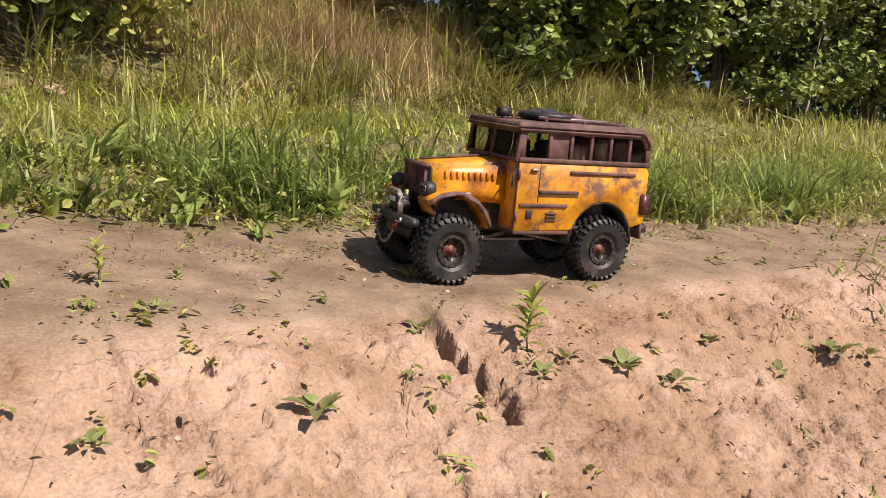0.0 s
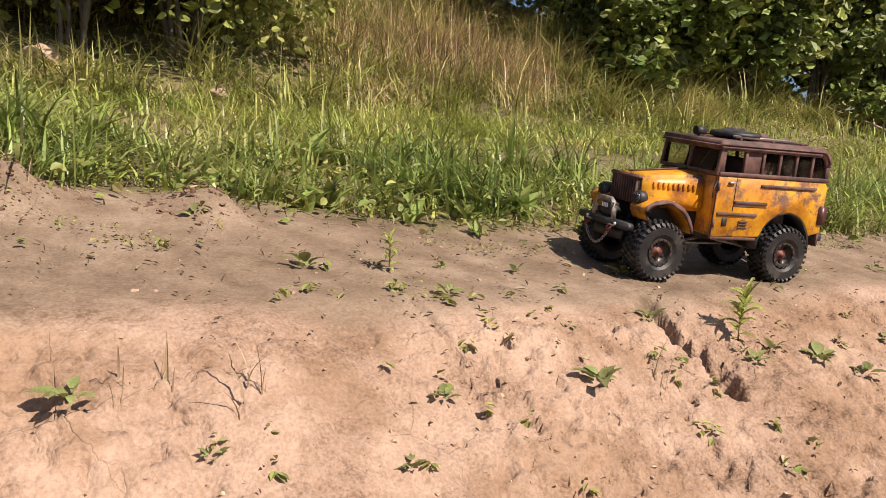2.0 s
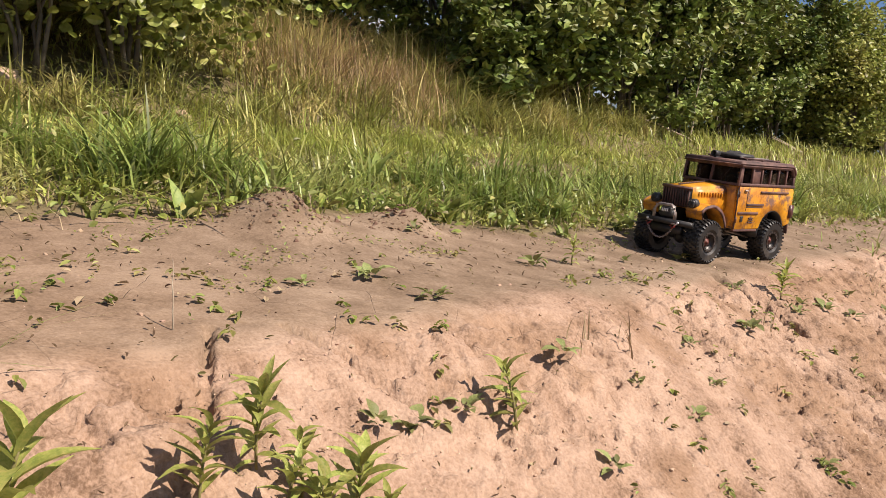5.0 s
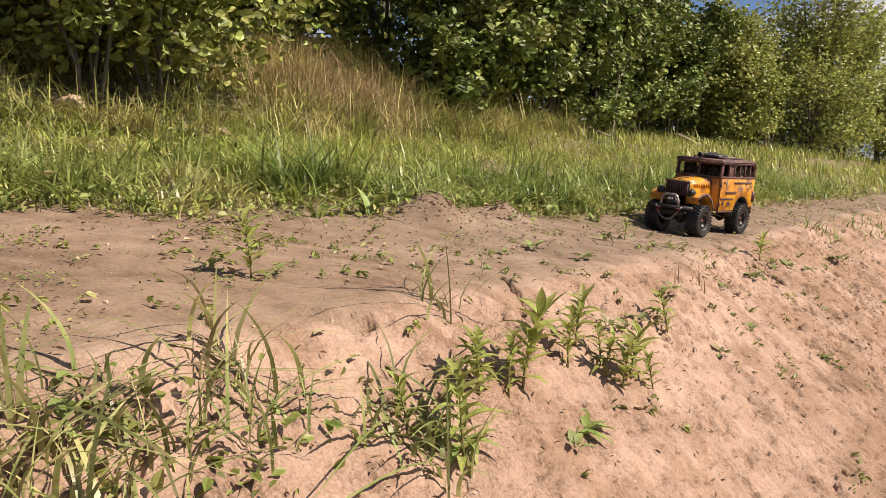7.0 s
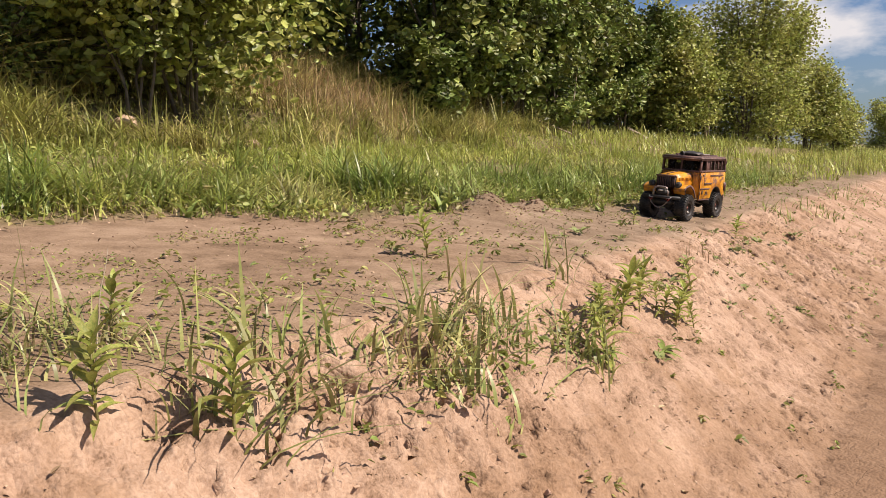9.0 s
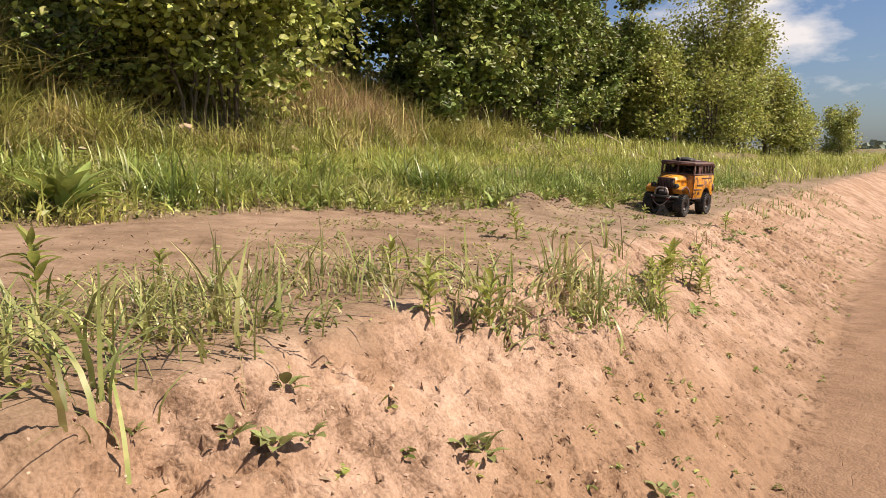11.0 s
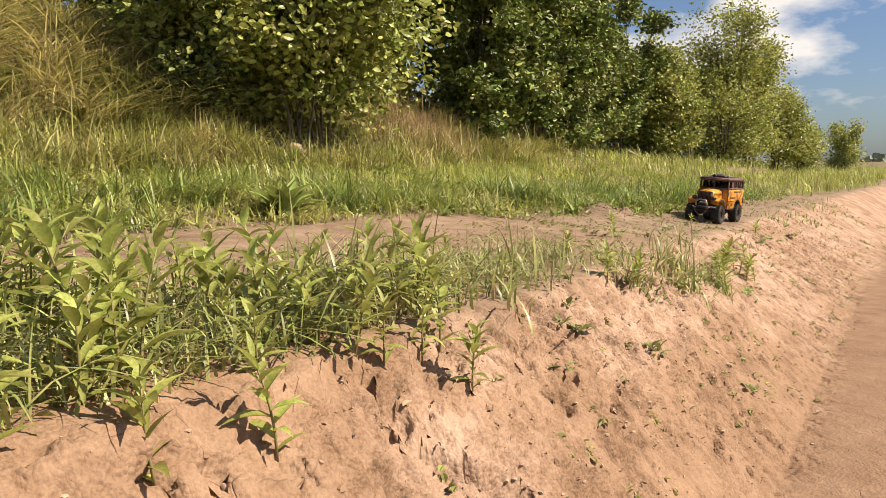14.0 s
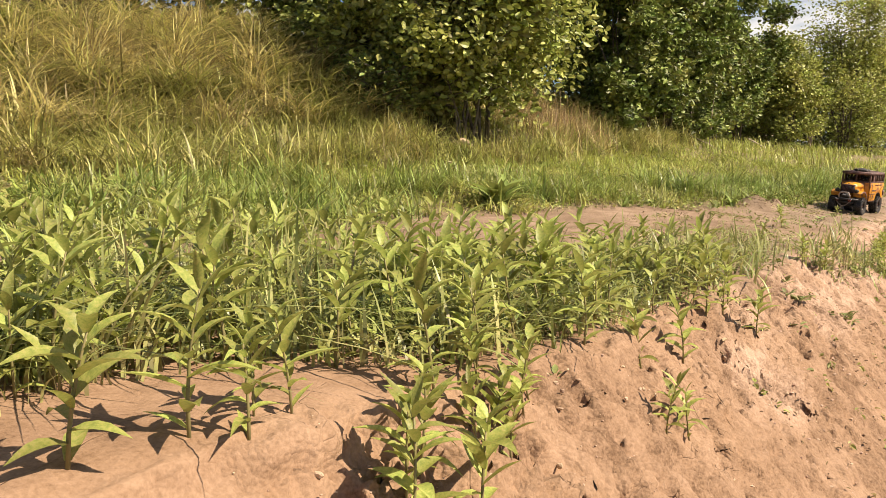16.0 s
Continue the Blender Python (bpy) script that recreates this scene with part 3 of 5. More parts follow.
leaf_patch("rank_weeds", 12000, (-3, 6, 2.6, 4.6), lambda x, y: rank(x, y) * smooth01(0.4, 0.6, fbm(x * 1.6 + 13, y * 1.6) + 0.5), (0.015, 0.036), M_SPROUT, "leafy weeds among the rank grass", 0.18, 0.34, 0.4)
leaf_patch("meadow_weeds", 22000, (-5, 6, 0.3, 4.5), lambda x, y: meadow(x, y) * smooth01(0.42, 0.62, fbm(x * 1.1 + 3, y * 1.1) + 0.5), (0.016, 0.045), M_SPROUT, "broad-leaved meadow weeds among the grass", 0.09, 0.42, 0.5)
grass_patch("shoulder_grass", 30000, (-6.6, -1.6, -0.15, 1.2), band, (0.05, 0.18), (0.003, 0.009), M_TUFT, "lush grass crowding the shoulder of the bank", (1.0, 0.55), 4)
leaf_patch("edge_weeds", 1000, (-3.6, -1.7, -0.1, 0.4), lambda x, y: smooth01(-0.04, 0.02, y - curve(EDGE, x)) * smooth01(0.42, 0.62, fbm(x * 4 + 2, y * 4) + 0.5), (0.008, 0.022), M_SPROUT, "low weeds scattered along the bank edge", 0.03, 0.4)
grass_patch("edge_grass", 2000, (-3.8, -1.5, -0.1, 0.4), lambda x, y: smooth01(-0.06, 0.02, y - curve(EDGE, x)) * smooth01(0.45, 0.65, fbm(x * 3 + 6, y * 4) + 0.5), (0.04, 0.12), (0.003, 0.008), M_TUFT, "loose grass along the bank edge", (1.0, 0.55), 4)
leaf_patch("shoulder_weeds", 8000, (-6.6, -2.2, -0.15, 1.2), band, (0.012, 0.03), M_SPROUT, "low green weeds under the tall shoots", 0.05, 0.4)


def tube(bm, pts, radii, sides=6):
    rings = []
    for i, (p, r) in enumerate(zip(pts, radii)):
        d = (pts[min(i + 1, len(pts) - 1)] - pts[max(i - 1, 0)]).normalized()
        a = d.orthogonal().normalized()
        b = d.cross(a)
        rings.append([bm.verts.new(p + (a * math.cos(k * 2 * math.pi / sides) + b * math.sin(k * 2 * math.pi / sides)) * r) for k in range(sides)])
    for r0, r1 in zip(rings, rings[1:]):
        for k in range(sides):
            bm.faces.new((r0[k], r0[(k + 1) % sides], r1[(k + 1) % sides], r1[k]))
    bm.faces.new(rings[0][::-1])
    bm.faces.new(rings[-1])


def bush(name, x, y, height, spread, count, size, mat, label, stems=5, low=0.15, seed=1, puff=0.125, limbs=12, leaf=leaves, slim=0.62, taper=0.75, upright=1.0):
    """A shrubby tree: several tapered stems with limbs, and leaves in clumps round the limb ends."""
    r = random.Random(seed)
    g = np.random.default_rng(seed)
    z0 = float(ground_z(x, y)) - 0.03
    root = new(name)
    root.location = (x, y, z0)
    bm = bmesh.new()
    ends = []
    for s in range(stems):
        a = s * 2.4 + r.uniform(-0.4, 0.4)
        lean = spread * r.uniform(0.25, 0.8) / upright
        top = Vector((math.cos(a) * lean, math.sin(a) * lean, height * r.uniform(0.6, 0.98)))
        pts = [Vector((math.cos(a) * 0.06, math.sin(a) * 0.06, 0))]
        for i in range(1, 6):
            f = i / 5
            pts.append(Vector((top.x * f ** 1.3, top.y * f ** 1.3, top.z * f)) + Vector((r.uniform(-1, 1), r.uniform(-1, 1), 0)) * 0.05 * spread)
        tube(bm, pts, [0.019 * height / 3 * (1 - 0.85 * i / 5) for i in range(6)], 6)
        for k in range(limbs):
            f = r.uniform(low, 1.0)
            i = min(int(f * 5), 4)
            p = pts[i].lerp(pts[i + 1], f * 5 - i)
            b = a + r.uniform(-1.9, 1.9)
            ln = spread * r.uniform(0.25, 0.8) * (1.15 - taper * f)
            q = p + Vector((math.cos(b) * ln, math.sin(b) * ln, ln * r.uniform(0.0, 0.7)))
            tube(bm, [p, p.lerp(q, 0.5) + Vector((0, 0, 0.05 * ln)), q], [0.009, 0.006, 0.002], 4)
            ends += [q, p.lerp(q, 0.6)]
    part("trunk", bm, M_BARK, root, "slim branching grey-brown stems")
    ends = np.array([tuple(e) for e in ends])
    pick = g.integers(0, len(ends), count)
    off = np.clip(g.normal(0, 1, (count, 3)), -1.8, 1.8) * spread * puff * np.array([1, 1, 0.8])
    c = ends[pick] + off
    c[:, 2] = np.maximum(c[:, 2], 0.03 + 0.1 * g.random(count))
    nrm = unit(c - np.array([0, 0, height * 0.35])) * 0.45 + g.normal(0, 0.8, (count, 3)) + np.array([0.2, -0.2, 0.55])
    v, f = leaf(c, nrm, size * g.uniform(0.5, 1.2, count), g.uniform(0, 6.28, count), slim)
    part("crown", array_mesh("crown", v, f, mat, smooth=False), mat, root)
    return tagged(root, label, "tree")


def tussocks(name, seed, n, mat, label):
    """Big drooping tussocks of long grass where the hillside steepens."""
    g = np.random.default_rng(seed)
    x, y = g.uniform(-3.2, 1.2, n), g.uniform(3.9, 6.2, n)
    k = 130
    h = np.repeat(g.uniform(0.3, 0.6, n), k)
    x, y = np.repeat(x, k) + g.normal(0, 0.08, n * k), np.repeat(y, k) + g.normal(0, 0.08, n * k)
    base = np.stack([x, y, ground_z(x, y) - 0.01], -1)
    v, f = blades(base, h * g.uniform(0.5, 1.1, n * k), g.uniform(0.010, 0.024, n * k), g.normal(1.35, 0.5, n * k), g.uniform(0, 6.28, n * k), segs=5)
    return tagged(new(name, array_mesh(name, v, f, mat)), label, "grass", kind="stuff")


tussocks("tussock_grass", 91, 70, M_RANK, "drooping tussocks of long yellow-green grass")
tussocks("dry_tussocks", 92, 60, M_DRY, "drooping tan tussocks of long dry grass")
DARK = "leafy dark green shrub on the meadow slope"
bush("shrub", 1.25, 3.42, 2.5, 1.5, 17000, 0.074, M_LEAF_LIGHT, "shrub with broad pale green leaves above dark grass", seed=11, low=0.15, puff=0.12, limbs=14, leaf=broad_leaves)
bush("shrub", 0.7, 3.3, 1.9, 0.85, 5500, 0.074, M_LEAF_LIGHT, "pale green leafy shrub beside a larger one", seed=10, low=0.3, puff=0.12, limbs=13, leaf=broad_leaves)
bush("undergrowth", 0.2, 3.85, 0.6, 0.5, 1500, 0.05, M_LEAF, "dark leafy undergrowth beside a pale shrub", stems=7, seed=18, low=0.05)
bush("shrub", -0.6, 6.6, 2.0, 1.0, 6000, 0.085, M_LEAF, "dark shrub on top of the grassy hillside", seed=13)
bush("shrub", 0.75, 4.25, 2.3, 0.85, 8000, 0.074, M_LEAF_LIGHT, "rounded leafy shrub behind tall grass", seed=12, low=0.1)
bush("shrub", -2.3, 7.6, 2.0, 1.3, 6000, 0.085, M_LEAF, "dark shrub on top of the grassy hillside", seed=19, low=0.05)
bush("shrub", 0.3, 6.3, 2.0, 1.1, 7000, 0.085, M_LEAF, "dark shrub on top of the grassy hillside", seed=14, low=0.05)
bush("shrub", 1.5, 5.6, 2.6, 1.1, 7000, 0.085, M_LEAF, "dark shrub behind the pale shrub", seed=15, low=0.05)
for k, (x, y, h, s) in enumerate([(4.75, 3.35, 3.0, 0.95), (5.6, 3.3, 3.2, 1.0), (6.6, 3.3, 3.1, 1.0), (7.9, 3.35, 3.2, 1.0), (9.3, 3.35, 3.2, 1.0), (10.8, 3.3, 3.3, 1.1), (6.0, 5.2, 4.2, 1.4), (8.6, 5.2, 4.2, 1.4), (2.6, 6.2, 3.4, 1.3), (11.5, 4.9, 4.2, 1.4), (4.4, 5.6, 3.6, 1.4), (7.3, 6.8, 4.4, 1.6), (13.2, 3.7, 1.8, 1.1), (15.2, 3.3, 1.8, 1.1), (3.9, 4.8, 2.6, 1.1), (4.0, 5.5, 1.3, 1.0)]):
    bush("shrub", x, y, h, s, 13000 if k < 6 else 6000, 0.085 if k < 6 else 0.115, M_LEAF, DARK, seed=20 + k, low=0.04, puff=0.105)
BIRCHES = [(11.6, 2.5, 2.4, 1.0), (13.4, 1.8, 3.35, 1.4), (14.7, 1.45, 2.8, 1.25), (16.8, 1.05, 2.3, 1.15), (19.0, 0.65, 1.6, 0.85), (24, -0.35, 1.75, 0.8)]
for k, (x, y, h, s) in enumerate(BIRCHES):
    bush("young_birch", x, y, h, s, 14000 if k < 4 else 6000, 0.068, M_LEAF_LIGHT, "slender light green young birch at the meadow edge", stems=6, seed=50 + k, low=0.1, puff=0.13, limbs=15, taper=0.98, upright=1.5)
bush("undergrowth", 12.6, 3.1, 0.9, 0.9, 2500, 0.07, M_LEAF, "dark leafy undergrowth below the birches", stems=7, seed=71, low=0.05)
bush("undergrowth", 15.6, 2.3, 0.8, 0.9, 2500, 0.07, M_LEAF, "dark leafy undergrowth below the birches", stems=7, seed=72, low=0.05)
# Pale grey-green: the haze of distance is put into the leaf colour.
M_HAZE = material("far_wood", [(0.17, 0.21, 0.16), (0.23, 0.27, 0.20)], 0.3, 0.9, 0)


def far_wood():
    """A low belt of woods at the horizon."""
    g = np.random.default_rng(77)
    n = 16000
    ang = g.uniform(-0.25, 0.5, n)
    d = g.uniform(150, 210, n)
    c = np.stack([d * np.cos(ang), d * np.sin(ang), g.random(n) ** 1.4 * (0.8 + 1.8 * vnoise(ang * 40, ang * 0)) - 0.3], -1)
    v, f = leaves(c, g.normal(0, 1, (n, 3)) + np.array([-1, 0, 0.4]), g.uniform(0.5, 1.2, n), g.uniform(0, 6.28, n), 0.8)
    return tagged(new("far_wood", array_mesh("far_wood", v, f, M_HAZE, smooth=False)), "low belt of distant woods at the horizon", "woods", kind="stuff")


far_wood()

# ---- the model bus ----
def paint_material():
    """Yellow paint, faded and chipped to brown rust."""
    m = bpy.data.materials.new("worn_yellow_paint")
    m.use_nodes = True
    n, l = m.node_tree.nodes, m.node_tree.links
    b = n["Principled BSDF"]
    tc = n.new("ShaderNodeTexCoord")

    def noise_at(scale, detail, rough=0.6):
        t = n.new("ShaderNodeTexNoise")
        t.inputs["Scale"].default_value, t.inputs["Detail"].default_value, t.inputs["Roughness"].default_value = scale, detail, rough
        l.new(tc.outputs["Object"], t.inputs["Vector"])
        return t.outputs["Fac"]

    fade = n.new("ShaderNodeValToRGB")
    fade.color_ramp.elements.new(0.5)
    for i, (p, c) in enumerate([(0.36, (0.22, 0.075, 0.010)), (0.47, (0.50, 0.20, 0.010)), (0.60, (0.66, 0.31, 0.014))]):
        fade.color_ramp.elements[i].position, fade.color_ramp.elements[i].color = p, (*c, 1)
    l.new(noise_at(13, 8, 0.68), fade.inputs["Fac"])
    rust = n.new("ShaderNodeValToRGB")
    for i, (p, c) in enumerate([(0.35, (0.05, 0.028, 0.022)), (0.65, (0.17, 0.085, 0.055))]):
        rust.color_ramp.elements[i].position, rust.color_ramp.elements[i].color = p, (*c, 1)
    l.new(noise_at(60, 4), rust.inputs["Fac"])
    chip = n.new("ShaderNodeMapRange")
    l.new(noise_at(15, 11, 0.70), chip.inputs["Value"])
    chip.inputs["From Min"].default_value, chip.inputs["From Max"].default_value = 0.53, 0.62
    mix = n.new("ShaderNodeMix")
    mix.data_type = "RGBA"
    l.new(chip.outputs["Result"], mix.inputs["Factor"])
    l.new(fade.outputs["Color"], mix.inputs["A"])
    l.new(rust.outputs["Color"], mix.inputs["B"])
    l.new(mix.outputs["Result"], b.inputs["Base Color"])
    gloss = n.new("ShaderNodeMapRange")
    l.new(chip.outputs["Result"], gloss.inputs["Value"])
    gloss.inputs["To Min"].default_value, gloss.inputs["To Max"].default_value = 0.42, 0.85
    l.new(gloss.outputs["Result"], b.inputs["Roughness"])
    bp = n.new("ShaderNodeBump")
    bp.inputs["Strength"].default_value, bp.inputs["Distance"].default_value = 0.35, 0.001
    bp.invert = True
    l.new(chip.outputs["Result"], bp.inputs["Height"])
    l.new(bp.outputs["Normal"], b.inputs["Normal"])
    return m


M_YELLOW = paint_material()
M_RUST = material("rust_brown", [(0.04, 0.020, 0.017), (0.09, 0.042, 0.035), (0.155, 0.08, 0.06)], 26, 0.7, 0.4, distance=0.001)
M_TYRE = material("tyre_rubber", [(0.006, 0.006, 0.006), (0.014, 0.013, 0.012), (0.045, 0.037, 0.03)], 30, 0.55, 0.3, distance=0.001)
M_BLACK = material("black_steel", [(0.010, 0.010, 0.011), (0.03, 0.028, 0.026)], 40, 0.55, 0.2, distance=0.001)
M_RIM = material("rim_metal", [(0.015, 0.014, 0.014), (0.05, 0.045, 0.04)], 50, 0.4, 0.2, metal=0.3, distance=0.001)
M_HUB = material("rusty_red", [(0.07, 0.02, 0.016), (0.16, 0.045, 0.03)], 80, 0.6, 0.3, distance=0.001)
M_RED = material("red_paint", [(0.16, 0.022, 0.02), (0.26, 0.035, 0.028)], 60, 0.5, 0.2, distance=0.001)
M_STEEL = material("worn_steel", [(0.20, 0.16, 0.14), (0.38, 0.33, 0.30)], 60, 0.45, 0.2, metal=0.5, distance=0.001)
M_RINGMETAL = material("ring_metal", [(0.02, 0.018, 0.018), (0.09, 0.07, 0.06)], 90, 0.45, 0.2, metal=0.4, distance=0.001)
M_CLOTH = material("black_canvas", [(0.012, 0.012, 0.014), (0.045, 0.04, 0.04)], 60, 0.9, 0.6, distance=0.002)
M_LAMP = material("lamp_glass", [(0.03, 0.03, 0.03), (0.12, 0.11, 0.09)], 90, 0.2, 0.1)
M_WHITE = material("white_lens", [(0.7, 0.7, 0.7), (0.85, 0.85, 0.82)], 50, 0.2, 0)
M_DARKRED = material("tail_lamp_red", [(0.05, 0.018, 0.016), (0.11, 0.035, 0.028)], 60, 0.4, 0.1)
M_SEAT = material("seat_brown", [(0.05, 0.03, 0.026), (0.10, 0.055, 0.045)], 40, 0.8, 0.2)


def glass_material():
    m = bpy.data.materials.new("dusty_glass")
    m.use_nodes = True
    n, l = m.node_tree.nodes, m.node_tree.links
    b = n["Principled BSDF"]
    b.inputs["Base Color"].default_value = (0.60, 0.56, 0.50, 1)
    b.inputs["Transmission Weight"].default_value = 1.0
    b.inputs["Roughness"].default_value = 0.06
    b.inputs["IOR"].default_value = 1.1
    dust = n.new("ShaderNodeBsdfDiffuse")
    dust.inputs["Color"].default_value = (0.30, 0.24, 0.17, 1)
    t = n.new("ShaderNodeTexNoise")
    t.inputs["Scale"].default_value, t.inputs["Detail"].default_value = 30, 6
    tc = n.new("ShaderNodeTexCoord")
    l.new(tc.outputs["Object"], t.inputs["Vector"])
    r = n.new("ShaderNodeMapRange")
    r.inputs["From Min"].default_value, r.inputs["From Max"].default_value, r.inputs["To Min"].default_value, r.inputs["To Max"].default_value = 0.4, 0.75, 0.0, 0.07
    l.new(t.outputs["Fac"], r.inputs["Value"])
    ms = n.new("ShaderNodeMixShader")
    l.new(r.outputs["Result"], ms.inputs["Fac"])
    l.new(b.outputs["BSDF"], ms.inputs[1])
    l.new(dust.outputs["BSDF"], ms.inputs[2])
    l.new(ms.outputs["Shader"], n["Material Output"].inputs["Surface"])
    return m


M_GLASS = glass_material()


def box(bm, x0, x1, y0, y1, z0, z1, m=None):
    t = Matrix.Translation(((x0 + x1) / 2, (y0 + y1) / 2, (z0 + z1) / 2)) @ Matrix.Diagonal((x1 - x0, y1 - y0, z1 - z0, 1))
    return bmesh.ops.create_cube(bm, size=1, matrix=(m @ t) if m else t)["verts"]


def soften(bm, width, segs=2, angle=0.6):
    es = [e for e in bm.edges if len(e.link_faces) == 2 and e.calc_face_angle(0) > angle]
    bmesh.ops.bevel(bm, geom=es, offset=width, segments=segs, affect="EDGES", clamp_overlap=True)
    return bm


def slab(x0, x1, y0, y1, z0, z1, bevel=0.0015, segs=1, m=None):
    bm = bmesh.new()
    box(bm, x0, x1, y0, y1, z0, z1, m)
    return soften(bm, bevel, segs)


def prism(pts, y0, y1, bevel=0.0015):
    """A side profile of (x, z) points, given thickness along y."""
    bm = bmesh.new()
    a = [bm.verts.new((x, y0, z)) for x, z in pts]
    b = [bm.verts.new((x, y1, z)) for x, z in pts]
    bm.faces.new(a[::-1])
    bm.faces.new(b)
    for i in range(len(pts)):
        j = (i + 1) % len(pts)
        bm.faces.new((a[i], a[j], b[j], b[i]))
    bmesh.ops.recalc_face_normals(bm, faces=bm.faces)
    return soften(bm, bevel, 1, 0.9) if bevel else bm


def rod(points, radius, sides=8):
    bm = bmesh.new()
    pts = [Vector(p) for p in points]
    tube(bm, pts, [radius] * len(pts), sides)
    return bm


def drum(r, depth, m, segs=24, bevel=0.001):
    bm = bmesh.new()
    bmesh.ops.create_cone(bm, cap_ends=True, segments=segs, radius1=r, radius2=r, depth=depth, matrix=m)
    return soften(bm, bevel, 1, 0.9)


def lathe(profile, segs=32):
    """Profile of (radius, y), turned round the y axis."""
    bm = bmesh.new()
    rings = [[bm.verts.new((r * math.cos(k * 2 * math.pi / segs), y, r * math.sin(k * 2 * math.pi / segs))) for k in range(segs)] for r, y in profile]
    for a, b in zip(rings, rings[1:]):
        for k in range(segs):
            bm.faces.new((a[k], a[(k + 1) % segs], b[(k + 1) % segs], b[k]))
    bmesh.ops.recalc_face_normals(bm, faces=bm.faces)
    return bm


bus = new("model_bus")
tagged(bus, "weathered yellow toy off-road bus with rusty roof and knobby tyres", "toy bus")

# wheels: the tyre with two rows of staggered lugs, the rim, a beadlock ring with bolts and a red hub
WB, TRACK, RW = 0.159, 0.086, 0.0625
SEGS = 60
bm = lathe([(0.027, -0.019), (0.036, -0.0250), (0.0515, -0.0255), (0.0580, -0.020), (0.0588, -0.0105), (0.0590, -0.001), (0.0590, 0.001), (0.0588, 0.0105), (0.0580, 0.020), (0.0515, 0.0255), (0.036, 0.0250), (0.027, 0.019), (0.025, 0.0), (0.027, -0.019)], SEGS)
bm.faces.ensure_lookup_table()
lugs = []
for row, shift in ((2, 0), (3, 0), (4, 1), (6, 0), (7, 1), (8, 1)):
    lugs += [bm.faces[row * SEGS + k] for k in range(SEGS) if (k + shift) % 2 == 0]
for f in bmesh.ops.extrude_discrete_faces(bm, faces=lugs)["faces"]:
    mid_f, nrm = f.calc_center_median(), f.normal.copy()
    for v in f.verts:
        v.co = mid_f + (v.co - mid_f) * 0.86 + nrm * 0.0045
TYRE = finish(bm, "tyre", M_TYRE, smooth=False)
bm = lathe([(0.035, -0.018), (0.035, 0.0195), (0.031, 0.0205), (0.029, 0.016), (0.024, 0.010), (0.012, 0.008), (0.0, 0.008)], 28)
RIM = finish(bm, "rim", M_RIM)
bm = lathe([(0.0345, 0.019), (0.0350, 0.0225), (0.0290, 0.0225), (0.0285, 0.019)], 28)
for k in range(14):
    a = k * 2 * math.pi / 14
    bmesh.ops.create_cone(bm, cap_ends=True, segments=6, radius1=0.0016, radius2=0.0016, depth=0.004, matrix=Matrix.Translation((0.032 * math.cos(a), 0.0235, 0.032 * math.sin(a))) @ Matrix.Rotation(radians(90), 4, "X"))
RING = finish(bm, "beadlock_ring", M_RINGMETAL, smooth=False)
bm = bmesh.new()
for k in range(6):
    a = k * math.pi / 3
    box(bm, 0.006, 0.026, 0.009, 0.0125, -0.0035, 0.0035, Matrix.Rotation(a, 4, "Y"))
SPOKE = finish(bm, "spokes", M_RIM, smooth=False)
bm = lathe([(0.0, 0.0175), (0.0040, 0.0175), (0.0046, 0.0135), (0.0120, 0.0125), (0.0150, 0.0085)], 20)
HUB = finish(bm, "hub", M_HUB)
for me in (RIM, RING, SPOKE):
    me.transform(Matrix.Diagonal((0.80, 1, 0.80, 1)))
for sx in (1, -1):
    for sy in (1, -1):
        wheel = part("wheel", RIM, None, bus, "black knobby tyre on a dark rim with red hub")
        wheel.matrix_local = pose(sx * WB, sy * TRACK, RW, 0, 0, 0 if sy > 0 else 180) @ pose(0, 0, 0, 0, 25 * sx + 8 * sy, 0)
        for nm, me in (("tyre", TYRE), ("beadlock_ring", RING), ("spokes", SPOKE), ("hub", HUB)):
            part(nm, me, None, wheel)

# running gear
for sy in (1, -1):
    part("chassis_rail", slab(-0.235, 0.215, sy * 0.032 - 0.005, sy * 0.032 + 0.005, 0.088, 0.102), M_BLACK, bus)
for sx in (1, -1):
    part("axle", rod([(sx * WB, -0.08, RW), (sx * WB, 0.08, RW)], 0.0075, 10), M_BLACK, bus)
    bm = bmesh.new()
    bmesh.ops.create_uvsphere(bm, u_segments=14, v_segments=10, radius=0.019, matrix=pose(sx * WB, 0.012, RW))
    part("differential", bm, M_BLACK, bus)
    part("drive_shaft", rod([(sx * WB, 0.01, RW + 0.002), (sx * 0.03, 0.0, 0.085)], 0.0042), M_STEEL, bus)
    for sy in (1, -1):
        part("suspension_link", rod([(sx * WB, sy * 0.045, RW - 0.004), (sx * 0.02, sy * 0.036, 0.082)], 0.0034), M_STEEL, bus)
        part("shock_absorber", rod([(sx * (WB - 0.008), sy * 0.05, RW + 0.006), (sx * (WB - 0.03), sy * 0.04, 0.135)], 0.007, 10), M_BLACK, bus)
part("gearbox", slab(-0.03, 0.04, -0.03, 0.03, 0.074, 0.10, 0.004, 2), M_BLACK, bus)
part("skid_plate", slab(-0.055, 0.06, -0.034, 0.034, 0.068, 0.0725), M_STEEL, bus)

